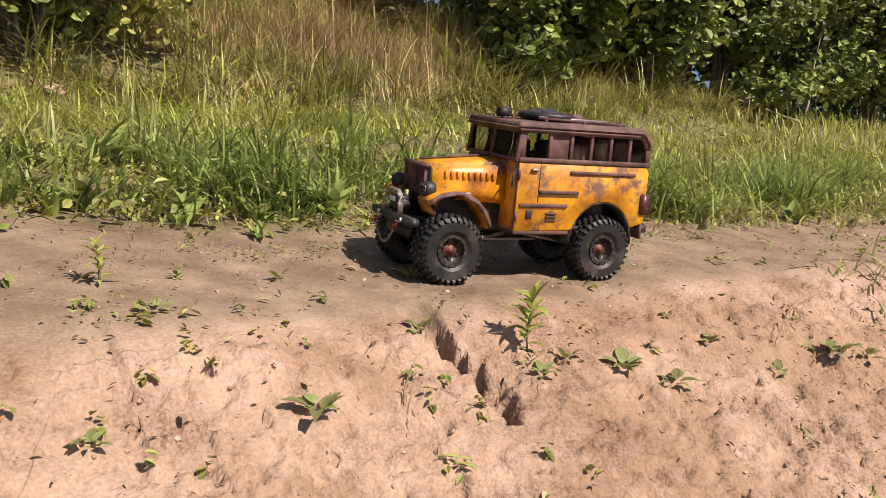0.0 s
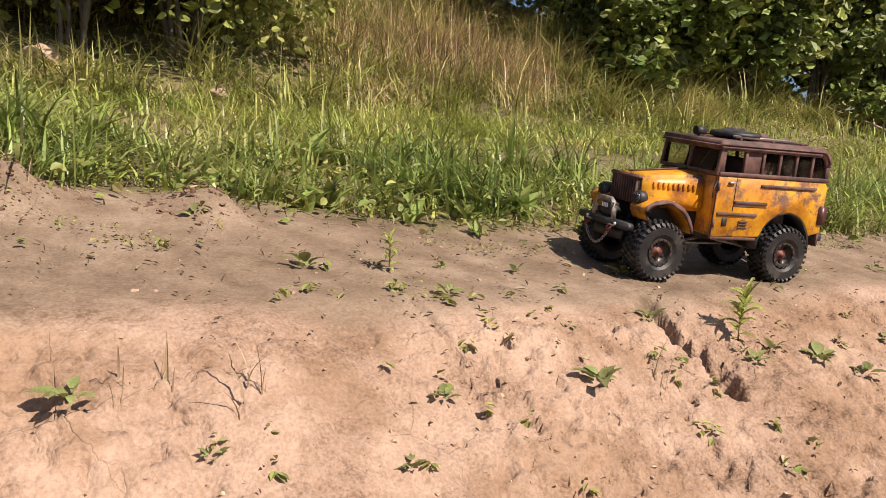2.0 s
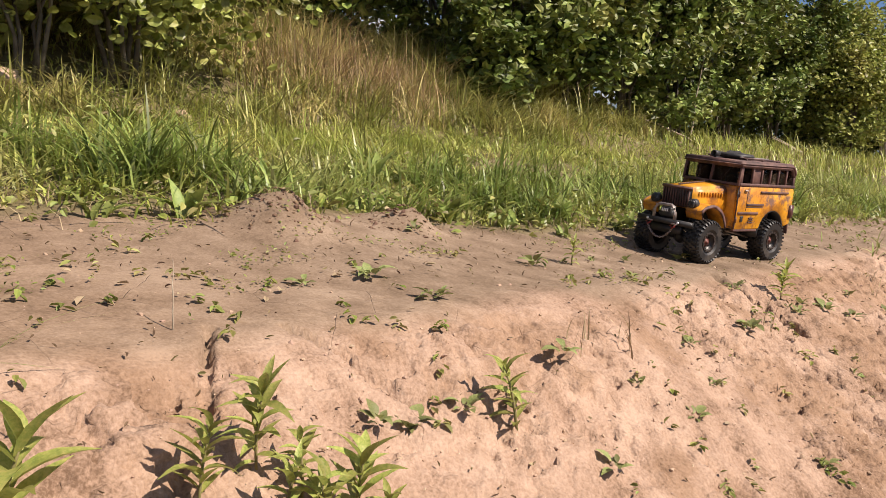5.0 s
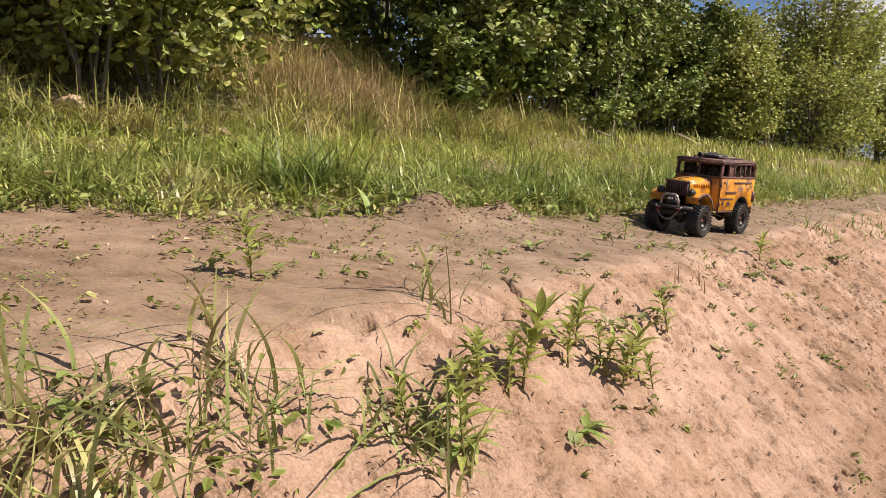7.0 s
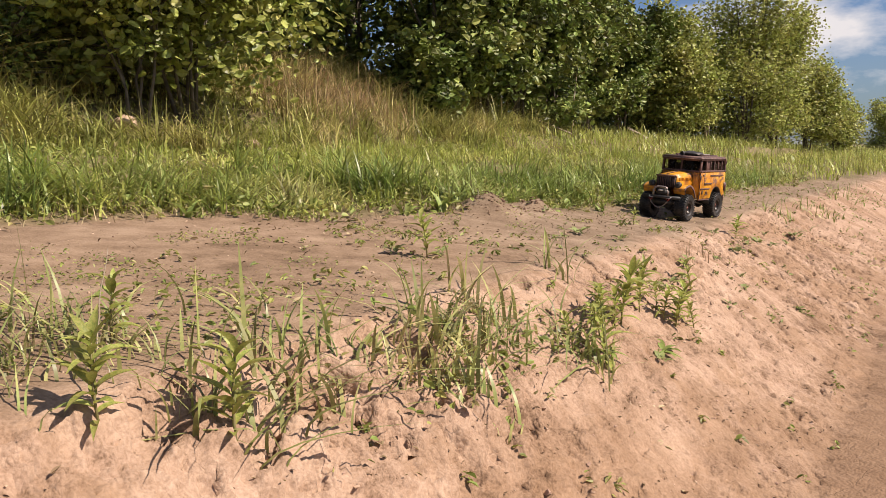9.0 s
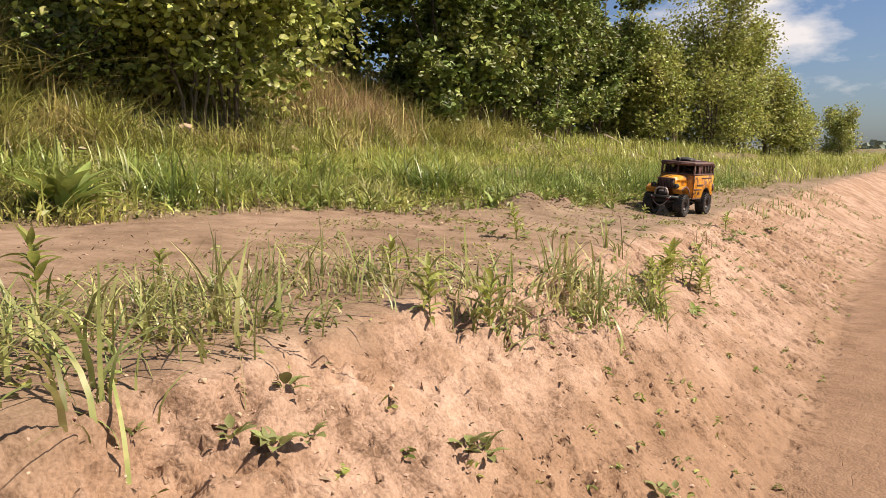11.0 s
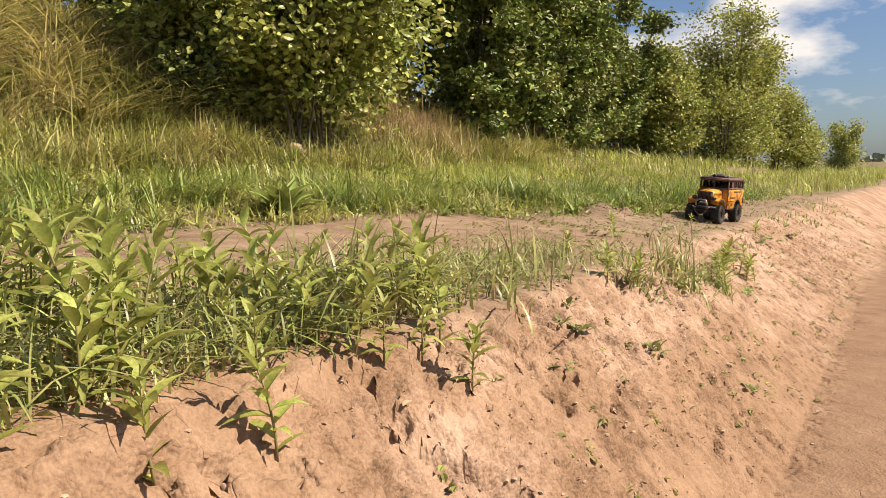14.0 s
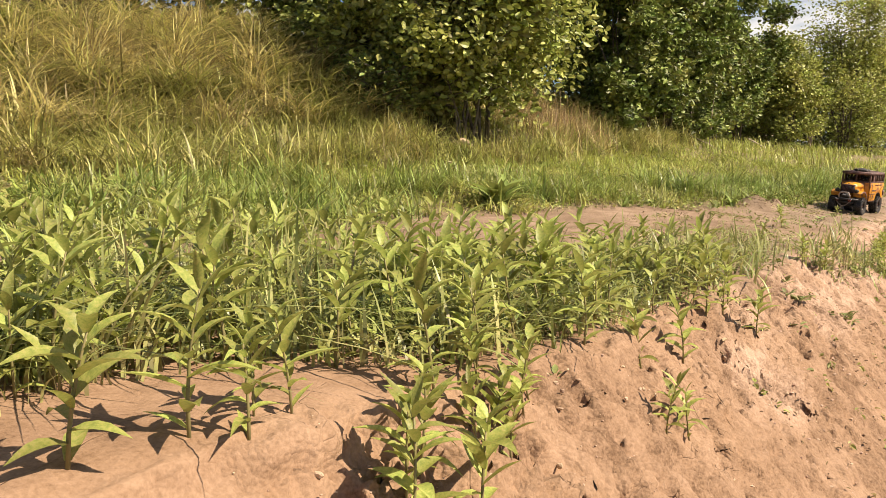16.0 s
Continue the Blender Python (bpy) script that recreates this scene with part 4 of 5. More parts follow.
# body sides with the rear wheel's arch cut out
arc = [(-WB + 0.071 * math.cos(a), 0.078 + 0.071 * math.sin(a)) for a in np.linspace(radians(158), radians(20), 12)]
side = [(0.036, 0.096), (0.036, 0.213), (-0.250, 0.213), (-0.257, 0.203), (-0.257, 0.112), (-0.228, 0.104)] + arc + [(-0.088, 0.098)]
for sy in (1, -1):
    part("side_panel", prism(side, sy * 0.0975, sy * 0.0895), M_YELLOW, bus, "chipped yellow body side")
    # strips, door seam, vents and handle
    for x0, x1, z, h in ((-0.075, -0.225, 0.199, 0.006), (-0.012, -0.098, 0.164, 0.0065), (0.028, -0.075, 0.141, 0.0065)):
        part("side_strip", slab(min(x0, x1), max(x0, x1), sy * 0.0965 - 0.0035, sy * 0.0965 + 0.0045 * 1.0, z - h / 2, z + h / 2, 0.0012), M_RUST, bus)
    for x0, x1, z0, z1 in ((-0.0115, -0.0100, 0.147, 0.211), (0.0345, 0.0365, 0.098, 0.212), (-0.098, -0.012, 0.1565, 0.158)):
        part("door_seam", slab(x0, x1, sy * 0.0965 - 0.002, sy * 0.0965 + 0.0022, z0, z1, 0.0003), M_RUST, bus)
    part("door_handle", slab(-0.006, 0.010, sy * 0.1005 - 0.003, sy * 0.1005 + 0.003, 0.200, 0.204, 0.001), M_STEEL, bus, "worn steel door handle")
    part("door_hinge", rod([(0.034, sy * 0.099, 0.185), (0.034, sy * 0.099, 0.200)], 0.0026), M_RUST, bus)
    part("door_hinge", rod([(0.034, sy * 0.099, 0.115), (0.034, sy * 0.099, 0.130)], 0.0026), M_RUST, bus)
    part("side_vent", slab(0.000, 0.012, sy * 0.098 - 0.002, sy * 0.098 + 0.002, 0.118, 0.133, 0.0008), M_BLACK, bus)
    for k in range(3):
        part("vent_slat", slab(-0.052, -0.030, sy * 0.098 - 0.0015, sy * 0.098 + 0.0025, 0.114 + 0.006 * k, 0.117 + 0.006 * k, 0.0006), M_RUST, bus)
    part("sill", slab(-0.085, 0.034, sy * 0.094 - 0.006, sy * 0.094 + 0.003, 0.090, 0.0965, 0.0012), M_RUST, bus)
    part("tail_lamp", slab(-0.263, -0.243, sy * 0.098 - 0.004, sy * 0.098 + 0.005, 0.128, 0.166, 0.002, 2), M_DARKRED, bus, "dark red tail lamp box")
    part("mud_flap", slab(-0.256, -0.250, sy * 0.085 - 0.022, sy * 0.085 + 0.012, 0.082, 0.114, 0.001), M_RUST, bus)
    inner = [(-WB + 0.068 * math.cos(a), 0.078 + 0.068 * math.sin(a)) for a in np.linspace(radians(185), radians(-5), 14)]
    outer = [(-WB + 0.0735 * math.cos(a), 0.078 + 0.0735 * math.sin(a)) for a in np.linspace(radians(-5), radians(185), 14)]
    part("wheel_well", prism(inner + outer, sy * 0.045, sy * 0.096, 0), M_BLACK, bus)
part("rear_panel", slab(-0.258, -0.249, -0.0892, 0.0892, 0.104, 0.213, 0.002), M_YELLOW, bus)
part("rear_door", slab(-0.2615, -0.2585, -0.035, 0.035, 0.112, 0.208, 0.001), M_YELLOW, bus)
part("rear_bumper", slab(-0.278, -0.262, -0.085, 0.085, 0.092, 0.106, 0.002), M_BLACK, bus)
part("firewall", slab(0.028, 0.038, -0.0892, 0.0892, 0.098, 0.213, 0.002), M_YELLOW, bus)
part("floor_pan", slab(-0.249, 0.028, -0.0892, 0.0892, 0.098, 0.104, 0.001), M_BLACK, bus)
for x in (-0.02, -0.085, -0.15):
    for y in (-0.045, 0.045):
        bm = slab(x - 0.028, x + 0.012, y - 0.028, y + 0.028, 0.105, 0.165, 0.005, 2)
        box(bm, x - 0.034, x - 0.022, y - 0.028, y + 0.028, 0.15, 0.244)
        part("seat", bm, M_SEAT, bus)
part("dashboard", slab(0.008, 0.028, -0.085, 0.085, 0.19, 0.222, 0.004, 2), M_BLACK, bus)
part("steering_wheel", rod([(0.004, 0.045 + 0.018 * math.cos(a), 0.225 + 0.018 * math.sin(a)) for a in np.linspace(0, 6.2, 16)], 0.002, 6), M_BLACK, bus)

# window band
POSTS = (0.029, -0.028, -0.074, -0.118, -0.162, -0.206, -0.250)
for sy in (1, -1):
    part("belt_rail", slab(-0.257, 0.036, sy * 0.094 - 0.005, sy * 0.094 + 0.0055, 0.2135, 0.2215, 0.0015), M_RUST, bus)
    part("top_rail", slab(-0.226, 0.030, sy * 0.092 - 0.005, sy * 0.092 + 0.005, 0.2625, 0.2685, 0.0012), M_RUST, bus)
    for k, x in enumerate(POSTS):
        w = 0.007 if 0 < k < 6 else 0.011
        part("window_post", slab(x - w / 2, x + w / 2, sy * 0.0925 - 0.004, sy * 0.0925 + 0.004, 0.2205, 0.2635 if k < 6 else 0.246, 0.001), M_RUST, bus)
    for k in range(6):
        x1, x0 = POSTS[k] - 0.004, POSTS[k + 1] + 0.004
        if k == 1:
            part("window_shutter", slab(x0, x1, sy * 0.0915 - 0.001, sy * 0.0915 + 0.001, 0.2205, 0.2635, 0.0004), M_RUST, bus, "rust-brown panel filling a window")
        elif k > 1:
            pane = part("window_pane", slab(x0, x1, sy * 0.0915 - 0.0006, sy * 0.0915 + 0.0006, 0.2205, 0.2635, 0.0002), M_GLASS, bus)
            pane.visible_shadow = False
part("rear_window_frame", slab(-0.256, -0.248, -0.088, 0.088, 0.2215, 0.247, 0.002), M_RUST, bus)

# roof
def rear_arc(r, a0, a1, n=8):
    return [(-0.222 + r * math.cos(radians(a)), 0.245 + r * math.sin(radians(a))) for a in np.linspace(a0, a1, n)]


bm = prism([(0.036, 0.2665), (0.047, 0.2665), (0.046, 0.276), (0.038, 0.281)] + rear_arc(0.0365, 90, 178) + rear_arc(0.0225, 178, 90), -0.1005, 0.1005, 0)
soften(bm, 0.005, 3, 0.9)
part("roof", bm, M_RUST, bus, "rust-brown metal roof with rounded edges")
for sy in (1, -1):
    part("corner_panel", prism(rear_arc(0.034, 182, 90) + rear_arc(0.019, 90, 182), sy * 0.0885, sy * 0.0970, 0), M_RUST, bus)
    part("drip_rail", slab(-0.222, 0.042, sy * 0.1010 - 0.0018, sy * 0.1010 + 0.0018, 0.2665, 0.2695, 0.0006), M_RUST, bus)
    part("roof_rail", rod([(-0.215, sy * 0.06, 0.2845), (-0.02, sy * 0.06, 0.2865)], 0.0026), M_RUST, bus)
    for x in (-0.20, -0.12, -0.035):
        part("rail_foot", slab(x - 0.003, x + 0.003, sy * 0.06 - 0.003, sy * 0.06 + 0.003, 0.279, 0.2855, 0.0006), M_RUST, bus)
bm = lathe([(0.0, -0.010), (0.0085, -0.010), (0.0095, 0.014), (0.0075, 0.014), (0.0070, -0.004), (0.0, -0.004)], 18)
lamp = part("roof_spot", bm, M_BLACK, bus, "small black pipe on the roof")
lamp.matrix_local = pose(0.012, -0.012, 0.292, 0, 0, -90)
part("spot_bracket", slab(0.006, 0.018, -0.017, -0.007, 0.279, 0.285, 0.001), M_BLACK, bus)
tyre = bmesh.new()
rings, sides = 40, 10
for i in range(rings):
    a = i * 2 * math.pi / rings
    for j in range(sides):
        b2 = j * 2 * math.pi / sides
        rr = 0.040 + 0.013 * math.cos(b2) + (0.002 if (i % 2) and math.cos(b2) > 0.3 else 0)
        tyre.verts.new((rr * math.cos(a), rr * math.sin(a), 0.008 * math.sin(b2)))
tyre.verts.ensure_lookup_table()
for i in range(rings):
    for j in range(sides):
        tyre.faces.new([tyre.verts[(i % rings) * sides + j], tyre.verts[((i + 1) % rings) * sides + j], tyre.verts[((i + 1) % rings) * sides + (j + 1) % sides], tyre.verts[i * sides + (j + 1) % sides]])
sp = part("spare_tyre", tyre, M_TYRE, bus, "black spare tyre lying on the roof")
sp.matrix_local = pose(-0.075, -0.005, 0.290)
bm = bmesh.new()
bmesh.ops.create_icosphere(bm, subdivisions=3, radius=1, matrix=pose(-0.072, -0.003, 0.289) @ Matrix.Diagonal((0.042, 0.036, 0.013, 1)))
for v in bm.verts:
    v.co += Vector((0, 0, 0.006 * noise.noise(v.co * 60)))
part("canvas_roll", bm, M_CLOTH, bus, "lumpy rolled black canvas")
part("jerry_can", slab(-0.155, -0.125, -0.030, 0.012, 0.2815, 0.2965, 0.004, 2), M_RUST, bus)
part("shovel", rod([(-0.19, 0.035, 0.2865), (-0.03, 0.042, 0.288)], 0.0026), M_STEEL, bus)

# windscreen
TILT = pose(0.040, 0, 0.214, 0, -8, 0)
for nm, y0, y1, z0, z1 in (("windscreen_post", -0.097, -0.090, 0, 0.055), ("windscreen_post", 0.090, 0.097, 0, 0.055), ("windscreen_post", -0.004, 0.004, 0, 0.055), ("windscreen_rail", -0.090, 0.090, 0, 0.007), ("windscreen_rail", -0.090, 0.090, 0.048, 0.055)):
    part(nm, slab(-0.004, 0.004, y0, y1, z0, z1, 0.001, 1, TILT), M_RUST, bus)
for y0, y1 in ((-0.090, -0.004), (0.004, 0.090)):
    pane = part("windscreen_pane", slab(-0.0008, 0.0008, y0, y1, 0.007, 0.048, 0.0002, 1, TILT), M_GLASS, bus, "dusty windscreen pane")
    pane.visible_shadow = False
    yc = (y0 + y1) / 2
    part("wiper", rod([TILT @ Vector((0.003, yc + 0.012, 0.044)), TILT @ Vector((0.004, yc - 0.006, 0.016))], 0.0009, 5), M_BLACK, bus)

# bonnet, grille, wings
bm = bmesh.new()
vs = [bm.verts.new(p) for p in ((0.037, -0.068, 0.138), (0.037, 0.068, 0.138), (0.037, 0.062, 0.209), (0.037, -0.062, 0.209), (0.168, -0.050, 0.144), (0.168, 0.050, 0.144), (0.168, 0.045, 0.197), (0.168, -0.045, 0.197))]
for f in ((0, 1, 2, 3), (7, 6, 5, 4), (0, 4, 5, 1), (1, 5, 6, 2), (2, 6, 7, 3), (3, 7, 4, 0)):
    bm.faces.new([vs[i] for i in f])
bmesh.ops.recalc_face_normals(bm, faces=bm.faces)
bmesh.ops.subdivide_edges(bm, edges=bm.edges[:], cuts=2, use_grid_fill=True)
for v in bm.verts:
    if v.co.z > 0.18:
        v.co.z += 0.006 * (1 - (v.co.y / 0.06) ** 2)
soften(bm, 0.006, 2, 0.7)
part("bonnet", bm, M_YELLOW, bus, "chipped yellow bonnet with rusty crown")
part("bonnet_hinge", rod([(0.042, 0, 0.2165), (0.170, 0, 0.2045)], 0.0018), M_RUST, bus)
for sy in (1, -1):
    for k in range(9):
        x = 0.062 + 0.010 * k
        y = 0.0655 - (x - 0.037) * 0.137
        part("louvre", slab(x - 0.0025, x + 0.0025, sy * y - 0.002, sy * y + 0.0025, 0.178, 0.190, 0.0008), M_YELLOW, bus)
    part("bonnet_latch", slab(0.100, 0.112, sy * 0.0605 - 0.003, sy * 0.0605 + 0.003, 0.150, 0.156, 0.001), M_STEEL, bus)
part("grille_frame", slab(0.166, 0.172, -0.049, 0.049, 0.146, 0.198, 0.003, 2), M_BLACK, bus)
part("grille_top", slab(0.168, 0.179, -0.050, 0.050, 0.193, 0.2005, 0.002, 2), M_RUST, bus)
for k in range(11):
    y = -0.043 + 0.0086 * k
    part("grille_bar", slab(0.1725, 0.1775, y - 0.0018, y + 0.0018, 0.148, 0.194, 0.0008), M_RUST, bus)
for sy in (1, -1):
    top = [(WB + 0.079 * math.cos(a), 0.083 + 0.079 * math.sin(a)) for a in np.linspace(radians(52), radians(163), 16)]
    top = [(0.200, 0.128), (0.199, 0.134)] + top
    low = [(x - 0.004 * math.copysign(1, x - WB), z - 0.007) for x, z in top][::-1]
    part("wing", prism(top + low, sy * 0.048, sy * 0.101, 0.0015), M_YELLOW, bus, "flared yellow wing with rusty rim")
    part("wing_lip", prism([(x * 0.999, z + 0.0005) for x, z in top] + low, sy * 0.1012, sy * 0.1035, 0), M_RUST, bus)
    part("inner_wing", slab(0.04, 0.165, sy * 0.047 - 0.003, sy * 0.047 + 0.003, 0.10, 0.15, 0.001), M_BLACK, bus)
    hl = part("headlight", drum(0.0145, 0.020, pose(0, 0, 0, 0, 90, 0), 20, 0.003), M_BLACK, bus, "round caged headlight")
    hl.matrix_local = pose(0.176, sy * 0.064, 0.160)
    part("lens", drum(0.0115, 0.003, pose(0.0105, 0, 0, 0, 90, 0), 20, 0.001), M_LAMP, hl)
    for k in (-1, 0, 1):
        part("cage_bar", rod([(0.0125, k * 0.006, -0.010), (0.0145, k * 0.006, 0), (0.0125, k * 0.006, 0.010)], 0.0010, 5), M_BLACK, hl)
        part("cage_bar", rod([(0.0125, -0.010, k * 0.006), (0.0145, 0, k * 0.006), (0.0125, 0.010, k * 0.006)], 0.0010, 5), M_BLACK, hl)
    part("mirror_arm", rod([(0.036, sy * 0.095, 0.205), (0.050, sy * 0.104, 0.190), (0.050, sy * 0.104, 0.172)], 0.0016, 6), M_BLACK, bus)

# front bumper with hoop, winch, shackles and chain
part("bumper", slab(0.218, 0.236, -0.092, 0.092, 0.100, 0.1145, 0.002, 2), M_BLACK, bus, "black steel front bumper")
for sy in (1, -1):
    part("bumper_arm", slab(0.165, 0.218, sy * 0.034 - 0.005, sy * 0.034 + 0.005, 0.098, 0.112, 0.001), M_BLACK, bus)
    part("bumper_lamp", drum(0.0034, 0.004, pose(0.2375, sy * 0.052, 0.108, 0, 90, 0), 12, 0.0005), M_WHITE, bus, "small white bumper lamp")
    sh = part("shackle", rod([(0.237, sy * 0.042 - 0.006, 0.104), (0.245, sy * 0.042 - 0.007, 0.098), (0.248, sy * 0.042, 0.092), (0.245, sy * 0.042 + 0.007, 0.098), (0.237, sy * 0.042 + 0.006, 0.104)], 0.0027, 8), M_RED, bus, "red tow shackle")
    part("shackle_pin", rod([(0.2395, sy * 0.042 - 0.010, 0.1035), (0.2395, sy * 0.042 + 0.010, 0.1035)], 0.0019, 8), M_STEEL, sh)
part("bumper_skirt", slab(0.205, 0.222, -0.050, 0.050, 0.074, 0.098, 0.003, 2), M_BLACK, bus)
hoop = [(0.232, -0.036, 0.114), (0.233, -0.036, 0.135), (0.231, -0.029, 0.148), (0.230, -0.018, 0.153), (0.230, 0.018, 0.153), (0.231, 0.029, 0.148), (0.233, 0.036, 0.135), (0.232, 0.036, 0.114)]
part("bull_bar", rod(hoop, 0.0048, 10), M_STEEL, bus, "bent grey steel bull bar hoop")
part("winch", drum(0.012, 0.044, pose(0.218, 0, 0.128, 90, 0, 0), 18, 0.002), M_BLACK, bus)
part("winch_box", slab(0.206, 0.232, -0.016, 0.016, 0.132, 0.145, 0.002), M_BLACK, bus)
for k in range(4):
    part("winch_mark", slab(0.2320, 0.2335, -0.011 + 0.006 * k, -0.0075 + 0.006 * k, 0.134, 0.143, 0.0003), M_WHITE, bus)
bm = bmesh.new()
for i in range(12):
    a = i * 2 * math.pi / 12
    for j in range(6):
        b2 = j * math.pi / 3
        r = 0.0026 + 0.0009 * math.cos(b2)
        bm.verts.new((r * math.cos(a) * 1.45, r * math.sin(a), 0.0009 * math.sin(b2)))
bm.verts.ensure_lookup_table()
for i in range(12):
    for j in range(6):
        bm.faces.new([bm.verts[i * 6 + j], bm.verts[((i + 1) % 12) * 6 + j], bm.verts[((i + 1) % 12) * 6 + (j + 1) % 6], bm.verts[i * 6 + (j + 1) % 6]])
LINK = finish(bm, "chain_link", M_STEEL)
for k in range(17):
    f = k / 16
    y = -0.042 + 0.084 * f
    sag = 0.030 * (1 - (2 * f - 1) ** 2)
    slope = math.degrees(math.atan2(0.030 * 4 * (2 * f - 1), 0.084))
    ln = part("chain_link", LINK, None, bus)
    ln.matrix_local = pose(0.246, y, 0.091 - sag, 0, 0, 90) @ pose(0, 0, 0, 0, -slope, 0) @ pose(0, 0, 0, 90 * (k % 2), 0, 0)

# the upper body stands tall and the nose reaches forward
NOSE = ("bonnet", "grille", "louvre", "headlight", "inner_wing")
for ob in bus.children:
    nose = ob.name.startswith(NOSE)
    if ob.location.length > 0.001:
        p = ob.location.copy()
        if not ob.name.startswith(("wheel", "chain")) or ob.name.startswith("wheel_well"):
            ob.location = (0.04 + (p.x - 0.04) * 1.13 if nose else p.x, p.y, 0.098 + (p.z - 0.098) * 1.07 if p.z > 0.098 else p.z)
    elif not ob.name.startswith(("bumper", "bull_bar", "winch", "shackle")):
        for v in ob.data.vertices:
            if nose and v.co.x > 0.04:
                v.co.x = 0.04 + (v.co.x - 0.04) * 1.13
            if v.co.z > 0.098:
                v.co.z = 0.098 + (v.co.z - 0.098) * 1.07

# stands on the path, tilted with it
BX, BY, HEAD, BS = 1.47, 0.235, radians(168), 1.1
fwd, left = np.array([math.cos(HEAD), math.sin(HEAD)]), np.array([-math.sin(HEAD), math.cos(HEAD)])
spots = {(sx, sy): float(ground_z(*(np.array([BX, BY]) + BS * (sx * WB * fwd + sy * TRACK * left)))) for sx in (1, -1) for sy in (1, -1)}
mid = sum(spots.values()) / 4
up_f = ((spots[1, 1] + spots[1, -1]) - (spots[-1, 1] + spots[-1, -1])) / 2 / (2 * WB * BS)
up_l = ((spots[1, 1] + spots[-1, 1]) - (spots[1, -1] + spots[-1, -1])) / 2 / (2 * TRACK * BS)
bus.matrix_world = pose(BX, BY, mid - 0.002, 0, 0, math.degrees(HEAD)) @ pose(0, 0, 0, math.degrees(math.atan(up_l)), -math.degrees(math.atan(up_f)), 0) @ Matrix.Diagonal((BS, BS, BS, 1))

# ---- plants on the bank and path ----
def leaf_mesh(name, width, droop, fold, mat, stations=6):
    """A leaf one metre long along x, folded along its midrib and bending down towards its tip."""
    bm = bmesh.new()
    rows = []
    for i in range(stations):
        f = i / (stations - 1)
        w = width / 2 * math.sin(math.pi * min(1, 0.06 + 0.94 * f) ** 0.8) if i < stations - 1 else 0.004
        z = 0.16 * f - droop * f * f
        rows.append([bm.verts.new((f * (1 - 0.25 * droop * f), s * w, z + fold * w * abs(s))) for s in (-1, 0, 1)])
    for a, b in zip(rows, rows[1:]):
        for k in (0, 1):
            bm.faces.new((a[k], b[k], b[k + 1], a[k + 1]))
    return finish(bm, name, mat)


LANCE = [leaf_mesh("leaf", w, d, 0.5, M_WEED) for w, d in ((0.24, 0.15), (0.30, 0.35), (0.27, 0.6))]
BROAD = [leaf_mesh("leaf", w, d, 0.3, M_ROSETTE) for w, d in ((0.56, 0.3), (0.46, 0.45))]
LONG = [leaf_mesh("leaf", 0.26, d, 0.5, M_DOCK, 8) for d in (0.35, 0.65)]


def set_leaf(root, mesh, at, az, lift, size):
    ob = part("leaf", mesh, None, root)
    ob.matrix_local = Matrix.Translation(at) @ Matrix.Rotation(az, 4, "Z") @ Matrix.Rotation(-lift, 4, "Y") @ Matrix.Diagonal((size, size, size, 1))
    return ob


def shoot(seed, height, count):
    """An upright leafy shoot: a thin stem with lance-shaped leaves in a spiral, crowded at the tip."""
    r = random.Random(seed)
    root = new("leafy_shoot")
    bend = Vector((r.uniform(-0.2, 0.2), r.uniform(-0.2, 0.2), 0)) * height
    pts = [bend * (f * f) + Vector((0, 0, height * f)) for f in (-0.08, 0.25, 0.5, 0.75, 1.0)]
    bm = bmesh.new()
    tube(bm, pts, [0.0026, 0.0023, 0.002, 0.0016, 0.001], 5)
    part("stem", bm, M_STEM, root)
    for k in range(count):
        f = 0.05 + 0.95 * (k / (count - 1)) ** 0.8
        p = bend * (f * f) + Vector((0, 0, height * f))
        size = min(height, 0.135) * (0.42 + 0.55 * f * (1 - f)) * r.uniform(0.75, 1.25)
        set_leaf(root, r.choice(LANCE), p, k * 2.4 + r.uniform(-0.3, 0.3), radians(r.uniform(5, 38) + 34 * f ** 3), size)
    return tagged(root, "upright green leafy shoot with narrow pointed leaves on the bank", "plant", "leafy shoots")


def rosette(seed, size, count):
    r = random.Random(seed)
    root = new("broadleaf_weed")
    for k in range(count):
        az, long = k * 2.4 + r.uniform(-0.4, 0.4), size * r.uniform(0.45, 1.0)
        set_leaf(root, r.choice(BROAD), (0.3 * long * math.cos(az), 0.3 * long * math.sin(az), 0.12 * long + 0.012 * r.random()), az, radians(r.uniform(8, 48)), long)
    return tagged(root, "low broad-leaved green weed growing in dry clay", "plant", "broadleaf weeds")


def plant_all(protos, rows, lo, hi, seed):
    r = random.Random(seed)
    for k, (x, y) in enumerate(rows):
        s = r.uniform(lo, hi)
        m = pose(x, y, float(ground_z(x, y)), r.uniform(-8, 8), r.uniform(-8, 8), r.uniform(0, 360)) @ Matrix.Diagonal((s, s, s, 1))
        if k < len(protos):
            protos[k].matrix_world = m
        else:
            copy_thing(protos[k % len(protos)], m @ Matrix.Diagonal([1 / v for v in protos[k % len(protos)].scale] + [1]))


